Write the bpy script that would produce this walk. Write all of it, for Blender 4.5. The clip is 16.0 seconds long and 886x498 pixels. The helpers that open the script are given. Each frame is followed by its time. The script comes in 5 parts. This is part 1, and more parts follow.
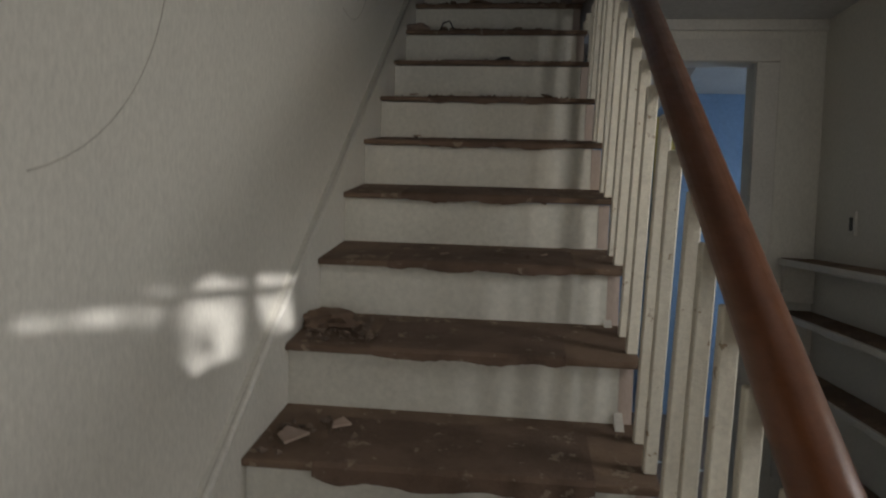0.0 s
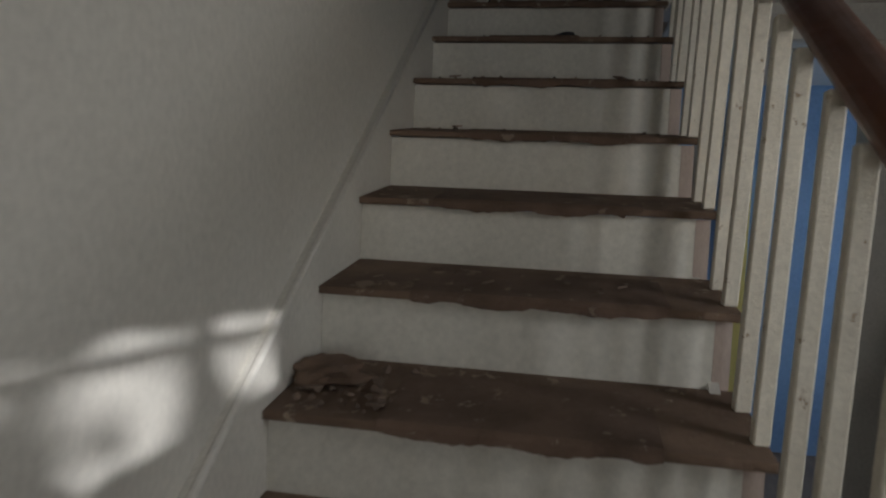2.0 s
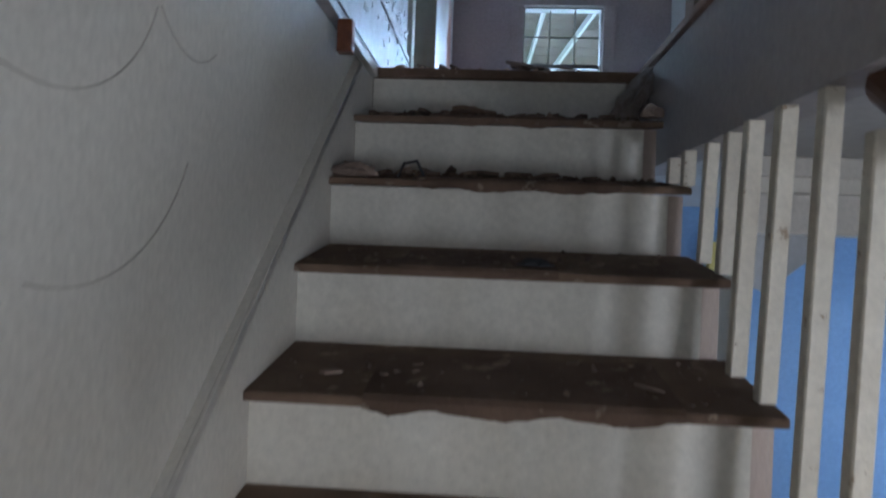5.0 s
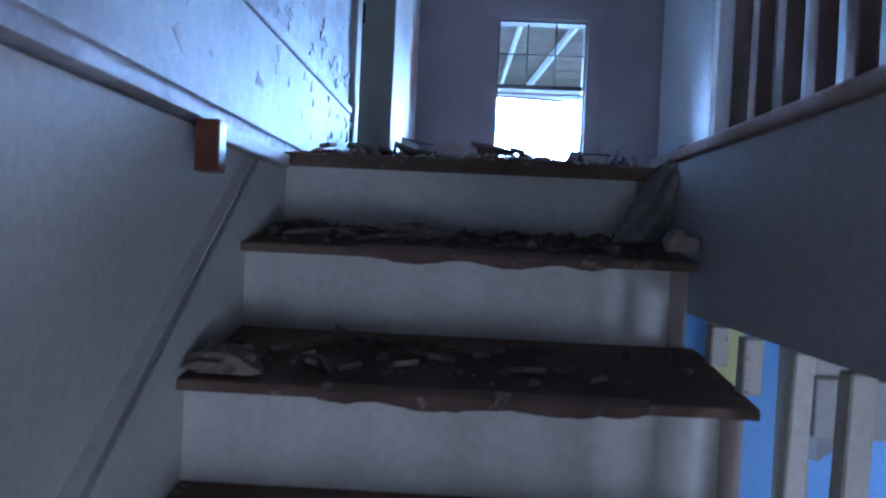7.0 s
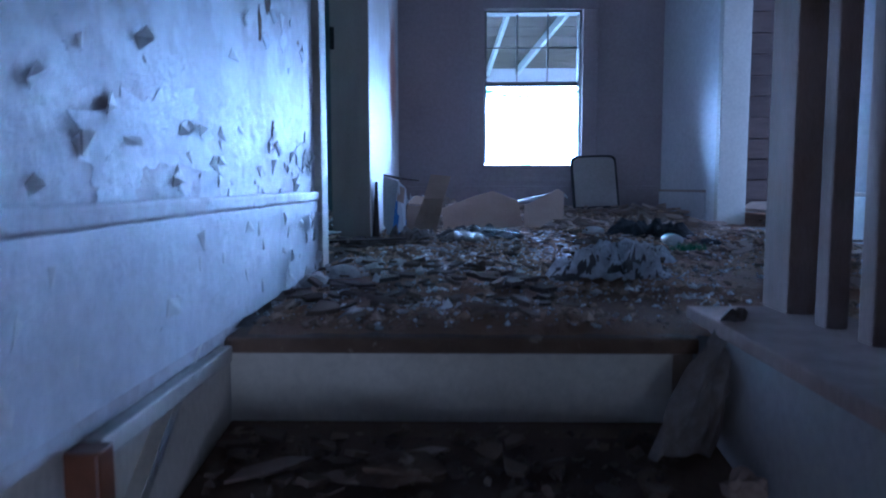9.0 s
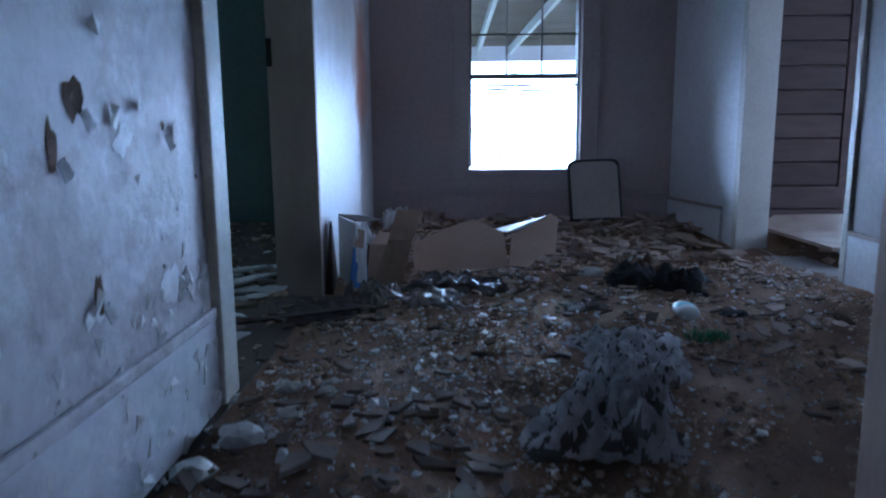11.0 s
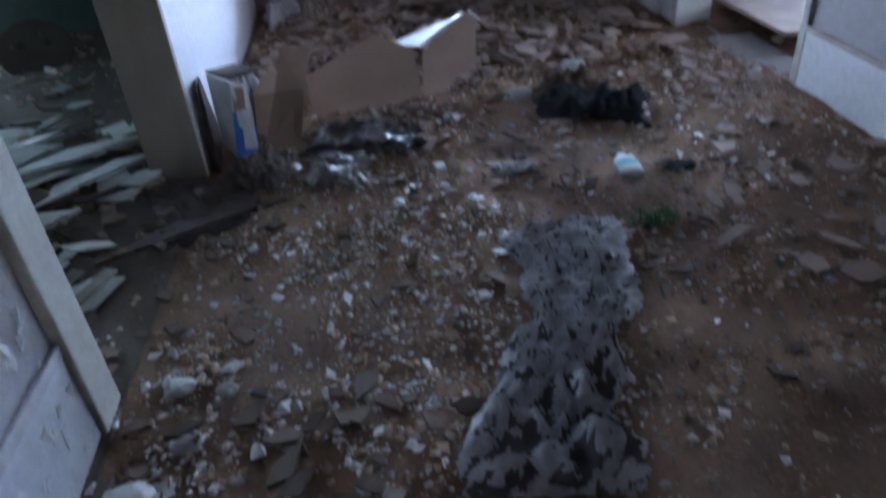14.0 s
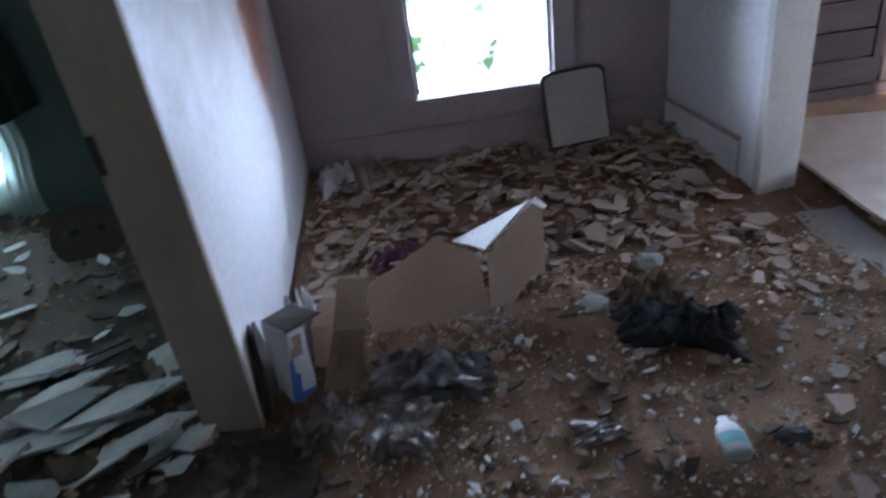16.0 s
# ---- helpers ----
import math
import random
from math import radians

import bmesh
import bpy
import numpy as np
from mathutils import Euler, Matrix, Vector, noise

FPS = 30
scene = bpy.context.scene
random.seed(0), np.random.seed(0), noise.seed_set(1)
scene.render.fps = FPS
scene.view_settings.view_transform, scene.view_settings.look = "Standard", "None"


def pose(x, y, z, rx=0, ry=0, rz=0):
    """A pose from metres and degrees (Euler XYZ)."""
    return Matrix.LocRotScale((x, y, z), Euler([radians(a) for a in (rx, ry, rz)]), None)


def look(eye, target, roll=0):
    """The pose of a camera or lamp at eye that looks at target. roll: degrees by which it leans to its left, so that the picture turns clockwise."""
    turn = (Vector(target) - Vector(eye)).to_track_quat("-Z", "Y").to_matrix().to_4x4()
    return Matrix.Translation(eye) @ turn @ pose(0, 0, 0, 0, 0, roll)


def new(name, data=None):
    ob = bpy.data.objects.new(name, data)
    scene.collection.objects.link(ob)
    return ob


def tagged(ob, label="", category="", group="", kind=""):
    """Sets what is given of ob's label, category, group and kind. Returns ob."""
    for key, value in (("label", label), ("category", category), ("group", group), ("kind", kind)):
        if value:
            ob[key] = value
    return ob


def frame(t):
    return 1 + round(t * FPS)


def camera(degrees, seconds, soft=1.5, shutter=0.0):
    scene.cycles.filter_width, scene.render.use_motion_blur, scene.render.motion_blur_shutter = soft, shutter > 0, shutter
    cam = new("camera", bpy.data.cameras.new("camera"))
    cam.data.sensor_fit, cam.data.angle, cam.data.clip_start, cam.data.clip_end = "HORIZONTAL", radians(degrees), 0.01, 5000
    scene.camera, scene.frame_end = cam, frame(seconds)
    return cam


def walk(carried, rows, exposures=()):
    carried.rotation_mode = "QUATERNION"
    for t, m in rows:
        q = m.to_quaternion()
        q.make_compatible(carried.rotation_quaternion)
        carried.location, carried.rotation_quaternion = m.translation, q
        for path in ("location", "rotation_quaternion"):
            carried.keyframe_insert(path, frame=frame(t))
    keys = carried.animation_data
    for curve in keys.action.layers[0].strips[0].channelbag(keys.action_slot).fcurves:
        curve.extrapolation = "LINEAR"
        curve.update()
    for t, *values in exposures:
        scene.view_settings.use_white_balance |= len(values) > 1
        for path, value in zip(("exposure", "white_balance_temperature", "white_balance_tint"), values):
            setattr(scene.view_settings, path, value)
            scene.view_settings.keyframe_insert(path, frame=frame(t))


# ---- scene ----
cam = camera(64.8, 16.0, soft=2.1, shutter=0.5)
PATH = [
    (0, (0.558, 0.283, 0.709), (0.334, 2.268, 0.6), 1.8),
    (0.5, (0.558, 0.286, 0.719), (0.31, 2.269, 0.653), -2.3),
    (1, (0.517, 0.33, 0.712), (0.345, 2.321, 0.616), 4.6),
    (1.5, (0.495, 0.561, 0.712), (0.127, 2.525, 0.622), 1.5),
    (2, (0.504, 0.782, 0.743), (0.152, 2.747, 0.622), 2.7),
    (2.5, (0.468, 1.067, 0.797), (0.214, 3.05, 0.761), 1.3),
    (3, (0.42, 1.28, 0.964), (0.258, 3.273, 0.915), 2.7),
    (3.5, (0.443, 1.46, 1.024), (0.328, 3.456, 0.983), 3.9),
    (4, (0.438, 1.548, 1.165), (0.203, 3.532, 1.083), -0.5),
    (4.5, (0.41, 1.73, 1.235), (0.249, 3.723, 1.213), 0.9),
    (5, (0.371, 1.873, 1.373), (0.238, 3.869, 1.361), 2.1),
    (7.5, (0.403, 2.554, 1.818), (0.375, 4.553, 1.756), 2.0),
    (8, (0.411, 2.601, 1.919), (0.374, 4.598, 1.825), -1.5),
    (8.5, (0.372, 2.723, 2.026), (0.275, 4.716, 1.891), -2.6),
    (9, (0.389, 2.811, 2.152), (0.351, 4.802, 1.966), -0.1),
    (11.5, (0.516, 3.417, 2.633), (0.459, 5.38, 2.25), -0.8),
    (12, (0.505, 3.456, 2.779), (0.291, 5.399, 2.351), -0.2),
    (12.5, (0.438, 3.588, 2.781), (0.193, 5.53, 2.371), -1.5),
    (13, (0.433, 3.694, 2.891), (0.346, 5.61, 2.325), -3.2),
    (13.5, (0.51, 3.815, 2.838), (0.598, 5.692, 2.155), -4.0),
    (14, (0.572, 3.809, 2.818), (0.684, 5.472, 1.713), -5.0),
    (14.5, (0.588, 3.924, 3.046), (0.605, 5.496, 1.81), -9.8),
    (15, (0.579, 4.063, 3.065), (0.479, 5.786, 2.053), -8.3),
    (15.5, (0.58, 4.13, 3.059), (0.448, 5.893, 2.124), -8.2),
    (16, (0.587, 4.266, 3.219), (0.583, 5.998, 2.219), -8.4),
]
EXPOSURES = [(0, -0.05, 6050, 11), (1.6, 0.0, 5950, 11), (2.5, -0.65, 5700, 12), (3.0, -0.1, 5700, 12), (3.5, 0.4, 5600, 12), (5, 0.88, 5250, 14), (7.5, 0.85, 4250, 22), (9, 0.5, 4250, 23), (12.0, 0.02, 5350, 20), (13.1, 0.0, 5600, 21), (13.6, 0.45, 5600, 22), (14.5, 0.9, 5350, 27), (16, 0.55, 5950, 25)]
walk(cam, [(t, look(eye, target, roll)) for t, eye, target, roll in PATH], EXPOSURES)

# ---- light ----
world = bpy.data.worlds.new("sky")
scene.world = world
world.use_nodes = True
wn = world.node_tree
sky = wn.nodes.new("ShaderNodeTexSky")
sky.sky_type, sky.sun_disc = "NISHITA", False
SUN_DIR = Vector((-1.91, 1.95, -0.97)).normalized()
sky.sun_elevation = math.asin(-SUN_DIR.z)
sky.sun_rotation = math.atan2(-SUN_DIR.x, -SUN_DIR.y)
wn.links.new(sky.outputs[0], wn.nodes["Background"].inputs[0])
wn.nodes["Background"].inputs[1].default_value = 0.12


def lamp(name, eye, target, w, h, watts, color):
    d = bpy.data.lights.new(name, "AREA")
    d.shape, d.size, d.size_y, d.energy, d.color = "RECTANGLE", w, h, watts, color
    ob = new(name, d)
    ob.matrix_world = look(eye, target)
    return ob


sun_data = bpy.data.lights.new("sun", "SUN")
sun_data.energy, sun_data.angle, sun_data.color = 5.0, radians(0.5), (1.0, 0.95, 0.88)
sun = new("sun", sun_data)
sun.matrix_world = look((30, -30, 15), Vector((30, -30, 15)) + SUN_DIR)
lamp("window_light_hall", (1.97, -0.45, 0.68), (0.35, 2.2, 0.62), 0.22, 1.05, 11.5, (1.0, 0.97, 0.9))
# added fill lamp that brightens the stair wall, no source is known here
lamp("fill_light_stair_wall", (1.95, 1.5, 0.98), (0.0, 2.4, 0.6), 0.4, 0.45, 7.5, (1.0, 0.96, 0.88))
# added fill lamp behind the camera for the risers and the fascia
lamp("fill_light_front", (0.4, -1.93, 0.6), (0.3, 1.5, 0.9), 0.9, 1.5, 5.5, (1.0, 0.97, 0.92))
lamp("window_light_blue_room", (3.25, 4.6, 0.6), (1.0, 4.6, 0.4), 0.9, 1.1, 12, (0.78, 0.9, 1.0))
lamp("window_light_end", (0.87, 7.72, 3.46), (0.75, 6.2, 2.2), 0.6, 0.3, 22, (0.50, 0.74, 1.0))
lamp("window_light_side_room", (4.1, 6.0, 2.75), (1.0, 6.2, 2.3), 0.8, 1.0, 22, (0.7, 0.85, 1.0))
lamp("window_light_green_room", (-1.65, 7.5, 2.75), (-1.3, 6.2, 1.9), 0.75, 0.9, 14, (0.8, 1.0, 0.97))


# ---- materials ----
def mat(name, base, second=None, scale=3.0, rough=0.7, bump=0.2, bump_scale=60.0, sharp=0.15, third=None, spot=0.62, spot_scale=9.0,
        metal=0.0, alpha=1.0, stretch=(1, 1, 1), vary=0.0, island=0.0, spec=0.5, emit=0.0):
    m = bpy.data.materials.new(name)
    m.use_nodes = True
    t = m.node_tree
    n, l = t.nodes, t.links
    b = n["Principled BSDF"]
    co = n.new("ShaderNodeTexCoord")
    mp = n.new("ShaderNodeMapping")
    mp.inputs["Scale"].default_value = stretch
    l.new(co.outputs["Object"], mp.inputs[0])

    def noise_tex(s, detail=8, rough_n=0.6):
        x = n.new("ShaderNodeTexNoise")
        x.inputs["Scale"].default_value, x.inputs["Detail"].default_value, x.inputs["Roughness"].default_value = s, detail, rough_n
        l.new(mp.outputs[0], x.inputs["Vector"])
        return x

    def ramp(src, lo, hi):
        r = n.new("ShaderNodeMapRange")
        r.inputs[1].default_value, r.inputs[2].default_value = lo, hi
        l.new(src, r.inputs[0])
        return r.outputs[0]

    def mix(fac, a, c, mode="MIX"):
        x = n.new("ShaderNodeMix")
        x.data_type, x.blend_type = "RGBA", mode
        if isinstance(fac, float):
            x.inputs[0].default_value = fac
        else:
            l.new(fac, x.inputs[0])
        for i, v in ((6, a), (7, c)):
            if isinstance(v, tuple):
                x.inputs[i].default_value = (*v, 1)
            else:
                l.new(v, x.inputs[i])
        return x.outputs[2]

    second = second or tuple(c * 0.75 for c in base)
    big = noise_tex(scale)
    col = mix(ramp(big.outputs["Fac"], 0.5 - sharp, 0.5 + sharp), base, second)
    grain = noise_tex(bump_scale, 6, 0.7)
    g = ramp(grain.outputs["Fac"], 0.3, 0.75)
    col = mix(0.35, col, mix(g, tuple(c * 0.6 for c in base), tuple(min(1, c * 1.25) for c in base)))
    if third:
        sp = noise_tex(spot_scale, 10, 0.65)
        f = ramp(sp.outputs["Fac"], spot, spot + 0.03)
        col = mix(f, col, third)
    if vary or island:
        if island:
            o = n.new("ShaderNodeNewGeometry").outputs["Random Per Island"]
        else:
            o = n.new("ShaderNodeObjectInfo").outputs["Random"]
        k = max(vary, island)
        hs = n.new("ShaderNodeHueSaturation")
        r = n.new("ShaderNodeMapRange")
        r.inputs[3].default_value, r.inputs[4].default_value = 1 - k, 1 + k
        l.new(o, r.inputs[0])
        l.new(r.outputs[0], hs.inputs["Value"])
        l.new(col, hs.inputs["Color"])
        col = hs.outputs[0]
    l.new(col, b.inputs["Base Color"])
    rr = n.new("ShaderNodeMapRange")
    rr.inputs[3].default_value, rr.inputs[4].default_value = max(0.05, rough - 0.12), min(1, rough + 0.12)
    l.new(big.outputs["Fac"], rr.inputs[0])
    l.new(rr.outputs[0], b.inputs["Roughness"])
    b.inputs["Metallic"].default_value = metal
    b.inputs["Specular IOR Level"].default_value = spec
    b.inputs["Alpha"].default_value = alpha
    if bump:
        bp = n.new("ShaderNodeBump")
        bp.inputs["Strength"].default_value, bp.inputs["Distance"].default_value = bump, 0.01
        h = grain.outputs["Fac"]
        if third:
            ad = n.new("ShaderNodeMath")
            ad.operation, ad.inputs[1].default_value = "MULTIPLY_ADD", -0.8
            l.new(f, ad.inputs[0])
            l.new(h, ad.inputs[2])
            h = ad.outputs[0]
        l.new(h, bp.inputs["Height"])
        l.new(bp.outputs[0], b.inputs["Normal"])
    return m


M_WALL = mat("stair_plaster", (0.63, 0.60, 0.53), (0.53, 0.50, 0.44), 3.2, 0.62, 0.02, 110, sharp=0.42, spec=0.35, stretch=(1, 1, 0.5))
M_PEEL = mat("peeling_paint", (0.57, 0.55, 0.56), (0.42, 0.375, 0.375), 3.4, 0.46, 0.6, 26, sharp=0.02, third=(0.13, 0.10, 0.085), spot=0.665, spot_scale=17, spec=0.55)
M_PATCH = mat("bare_white_undercoat", (0.68, 0.69, 0.72), (0.54, 0.53, 0.55), 6, 0.46, 0.5, 40, third=(0.22, 0.2, 0.19), spot=0.70, spot_scale=24, spec=0.6)
M_PINK = mat("faded_pink_plaster", (0.46, 0.38, 0.37), (0.38, 0.31, 0.30), 1.6, 0.7, 0.12, 45)
M_WHITE = mat("white_plaster", (0.72, 0.72, 0.72), (0.62, 0.60, 0.58), 1.5, 0.5, 0.1, 40)
M_STAIN = mat("partition_plaster", (0.84, 0.84, 0.85), (0.78, 0.74, 0.72), 1.1, 0.45, 0.06, 40)
def add_stain(m, centre, size, color):
    """A rust stain of its own soft shape at one place of a surface."""
    tr = m.node_tree
    base = tr.nodes["Principled BSDF"].inputs["Base Color"]
    old = base.links[0].from_socket
    co = tr.nodes.new("ShaderNodeTexCoord")
    mp = tr.nodes.new("ShaderNodeMapping")
    mp.inputs["Location"].default_value = [-c / s for c, s in zip(centre, size)]
    mp.inputs["Scale"].default_value = [1 / s for s in size]
    nz = tr.nodes.new("ShaderNodeTexNoise")
    nz.inputs["Scale"].default_value = 7
    ln = tr.nodes.new("ShaderNodeVectorMath")
    ln.operation = "LENGTH"
    ad = tr.nodes.new("ShaderNodeMath")
    ad.operation = "ADD"
    rg = tr.nodes.new("ShaderNodeMapRange")
    rg.inputs[1].default_value, rg.inputs[2].default_value, rg.inputs[3].default_value, rg.inputs[4].default_value = 0.9, 1.6, 0.85, 0.0
    mx = tr.nodes.new("ShaderNodeMix")
    mx.data_type = "RGBA"
    mx.inputs[7].default_value = (*color, 1)
    for x, y in ((co.outputs["Object"], mp.inputs[0]), (co.outputs["Object"], nz.inputs["Vector"]), (mp.outputs[0], ln.inputs[0]), (ln.outputs["Value"], ad.inputs[0]), (nz.outputs["Fac"], ad.inputs[1]), (ad.outputs[0], rg.inputs[0]), (rg.outputs[0], mx.inputs[0]), (old, mx.inputs[6]), (mx.outputs[2], base)):
        tr.links.new(x, y)


add_stain(M_STAIN, (0.03, 6.86, 2.80), (0.5, 0.24, 0.42), (0.52, 0.19, 0.10))
add_stain(M_STAIN, (0.03, 6.2, 3.1), (0.5, 0.5, 0.45), (0.50, 0.44, 0.38))
M_GREEN = mat("green_plaster", (0.16, 0.225, 0.205), (0.12, 0.175, 0.16), 1.4, 0.75, 0.1, 40)
M_BLUE = mat("blue_plaster", (0.26, 0.38, 0.55), (0.20, 0.30, 0.46), 2.0, 0.7, 0.1, 40, third=(0.16, 0.26, 0.42), spot=0.70, spot_scale=12)
M_CEIL = mat("ceiling_plaster", (0.55, 0.54, 0.52), None, 1.5, 0.85, 0.15, 40)
M_TRIM = mat("old_white_trim", (0.58, 0.55, 0.49), (0.46, 0.43, 0.38), 3, 0.5, 0.12, 70, third=(0.34, 0.27, 0.20), spot=0.70, spot_scale=20)
M_RISER = mat("riser_white_paint", (0.66, 0.63, 0.55), (0.54, 0.51, 0.44), 2.5, 0.55, 0.08, 60, third=(0.24, 0.19, 0.14), spot=0.76, spot_scale=26)
M_BALUSTER = mat("worn_baluster_paint", (0.68, 0.63, 0.52), (0.56, 0.51, 0.41), 9, 0.55, 0.3, 90, third=(0.30, 0.22, 0.14), spot=0.63, spot_scale=30, vary=0.08)
M_CASING = mat("beige_casing", (0.46, 0.37, 0.31), (0.37, 0.29, 0.24), 3, 0.5, 0.12, 70, stretch=(4, 4, 1))
M_TREAD = mat("dirty_brown_tread", (0.205, 0.135, 0.088), (0.10, 0.062, 0.04), 5, 0.85, 0.7, 80, sharp=0.1, third=(0.30, 0.23, 0.165), spot=0.60, spot_scale=18)
M_COVER = mat("brown_felt_edge", (0.165, 0.106, 0.072), (0.085, 0.054, 0.036), 7, 0.92, 0.6, 120, sharp=0.1, third=(0.27, 0.205, 0.15), spot=0.61, spot_scale=21)
M_RAIL = mat("varnished_rail", (0.17, 0.062, 0.026), (0.11, 0.038, 0.016), 5, 0.33, 0.06, 50, stretch=(8, 1, 8))
M_STUD = mat("bare_stud_wood", (0.38, 0.27, 0.22), (0.28, 0.195, 0.16), 4, 0.8, 0.3, 70, stretch=(6, 6, 1), vary=0.12)
M_FASCIA = mat("grey_fascia_paint", (0.40, 0.37, 0.35), (0.34, 0.31, 0.30), 2, 0.65, 0.1, 50)
M_PLANK = mat("dark_plank", (0.09, 0.062, 0.056), (0.06, 0.04, 0.036), 4, 0.8, 0.4, 70, stretch=(1, 1, 6), vary=0.2)
M_DIRT = mat("brown_plaster_dust", (0.33, 0.19, 0.108), (0.125, 0.070, 0.042), 3.2, 0.95, 0.9, 90, 0.1, third=(0.34, 0.26, 0.19), spot=0.6, spot_scale=40)
M_CRUMB = mat("plaster_crumbs", (0.50, 0.36, 0.255), (0.34, 0.225, 0.145), 12, 0.85, 0.4, 150, island=0.55)
M_CHIP = mat("white_paint_chips", (0.88, 0.87, 0.86), (0.72, 0.68, 0.64), 12, 0.4, 0.3, 120, island=0.3)
M_STEPDUST = mat("step_crumbs", (0.20, 0.145, 0.105), (0.13, 0.09, 0.065), 12, 0.9, 0.4, 150, island=0.5)
M_DARKDIRT = mat("dark_dirt", (0.15, 0.115, 0.085), (0.08, 0.06, 0.045), 4, 0.95, 0.8, 90, third=(0.30, 0.27, 0.23), spot=0.62, spot_scale=30)
M_SCRATCH = mat("faint_scratch", (0.46, 0.43, 0.37), None, 9, 0.8, 0.1, 60)
M_SHARD = mat("plaster_shard", (0.43, 0.33, 0.265), (0.33, 0.24, 0.185), 10, 0.85, 0.5, 120, vary=0.28)
M_SHEET = mat("pale_plaster_sheet", (0.70, 0.71, 0.69), (0.42, 0.40, 0.36), 8, 0.6, 0.4, 90, third=(0.2, 0.16, 0.13), spot=0.64, spot_scale=12, vary=0.3)
M_FILM = mat("dusty_clear_film", (0.26, 0.215, 0.185), (0.11, 0.08, 0.062), 14, 0.14, 0.5, 40, sharp=0.12, spec=0.9)
M_PURPLE = mat("purple_cloth", (0.16, 0.07, 0.10), (0.09, 0.04, 0.06), 12, 0.9, 0.4, 160)
M_CARD = mat("cardboard", (0.42, 0.29, 0.21), (0.36, 0.24, 0.17), 5, 0.8, 0.1, 90, stretch=(1, 1, 3))
M_CARDW = mat("white_carton", (0.70, 0.68, 0.67), (0.60, 0.58, 0.57), 6, 0.6, 0.08, 80)
M_CARDB = mat("blue_carton", (0.05, 0.16, 0.42), (0.03, 0.10, 0.30), 7, 0.5, 0.08, 80)
M_DARKB = mat("dark_board", (0.07, 0.045, 0.035), None, 6, 0.8, 0.3, 60)
M_BLACK = mat("black_cloth", (0.022, 0.024, 0.028), (0.04, 0.04, 0.042), 12, 0.75, 0.4, 200)
M_PLASTIC = mat("torn_dark_plastic", (0.045, 0.035, 0.03), (0.10, 0.085, 0.075), 9, 0.2, 0.2, 60, spec=0.8)
M_SCARF = mat("grey_knit", (0.86, 0.86, 0.90), (0.50, 0.48, 0.50), 30, 0.9, 0.9, 260, sharp=0.07)
# dark knit that also carries the shade between the scarf ridges as colour
M_SCARFDARK = mat("dark_knit_fold_shade", (0.13, 0.112, 0.11), (0.20, 0.18, 0.18), 20, 0.9, 0.9, 260)
M_JUG = mat("milky_plastic", (0.74, 0.75, 0.73), (0.66, 0.68, 0.67), 8, 0.35, 0.03, 60)
M_TEAL = mat("teal_label", (0.16, 0.42, 0.46), (0.22, 0.50, 0.54), 20, 0.5, 0.03, 90)
M_GRASS = mat("green_bristles", (0.02, 0.15, 0.05), (0.03, 0.21, 0.07), 30, 0.7, 0.1, 200)
M_FRAME = mat("black_frame", (0.03, 0.028, 0.026), None, 8, 0.45, 0.1, 80)
M_PANEL = mat("dusty_mirror_face", (0.46, 0.41, 0.36), (0.38, 0.33, 0.29), 3, 0.35, 0.03, 60)
M_SASH = mat("window_paint", (0.22, 0.19, 0.18), (0.16, 0.14, 0.13), 8, 0.6, 0.2, 90)
M_EAVE = mat("eave_board", (0.13, 0.10, 0.085), (0.08, 0.06, 0.05), 4, 0.85, 0.2, 60, stretch=(1, 5, 1))
M_RAFTER = mat("white_rafter", (0.5, 0.5, 0.5), (0.42, 0.42, 0.42), 4, 0.6, 0.05, 60)
M_WEATHER = mat("weathered_wood", (0.36, 0.31, 0.27), (0.20, 0.165, 0.14), 6, 0.9, 0.6, 60, stretch=(8, 8, 1))
M_YELLOW = mat("yellow_paint", (0.72, 0.56, 0.16), (0.66, 0.50, 0.13), 3, 0.6, 0.06, 60)
M_FLOOR = mat("old_floorboards", (0.22, 0.16, 0.12), (0.14, 0.10, 0.08), 4, 0.8, 0.3, 60, stretch=(5, 1, 1))
M_CURTAIN = mat("dark_green_drape", (0.06, 0.085, 0.075), (0.035, 0.05, 0.045), 9, 0.9, 0.3, 120)
M_METAL = mat("dark_metal", (0.05, 0.045, 0.04), None, 20, 0.45, 0.1, 90, metal=0.8)
M_LEAF = mat("leaf", (0.07, 0.12, 0.03), (0.10, 0.16, 0.05), 12, 0.6, 0.1, 60, vary=0.2)
M_BARK = mat("bark", (0.12, 0.09, 0.07), None, 9, 0.9, 0.8, 50)
M_GROUND = mat("grass_ground", (0.09, 0.12, 0.05), (0.14, 0.12, 0.07), 0.6, 0.95, 0.3, 20)

M_GLASS = bpy.data.materials.new("old_glass")
M_GLASS.use_nodes = True
_g = M_GLASS.node_tree.nodes["Principled BSDF"]
_g.inputs["Transmission Weight"].default_value, _g.inputs["Roughness"].default_value, _g.inputs["IOR"].default_value = 1.0, 0.02, 1.2
_g.inputs["Base Color"].default_value = (0.95, 0.97, 0.97, 1)

M_SHEER = mat("sheer_curtain", (0.80, 0.84, 0.82), (0.70, 0.76, 0.74), 9, 0.9, 0.2, 140)
_b = M_SHEER.node_tree.nodes["Principled BSDF"]
_b.inputs["Transmission Weight"].default_value = 0.0
_tr = M_SHEER.node_tree.nodes.new("ShaderNodeBsdfTranslucent")
_tr.inputs[0].default_value = (0.75, 0.9, 0.88, 1)
_mx = M_SHEER.node_tree.nodes.new("ShaderNodeMixShader")
_mx.inputs[0].default_value = 0.7
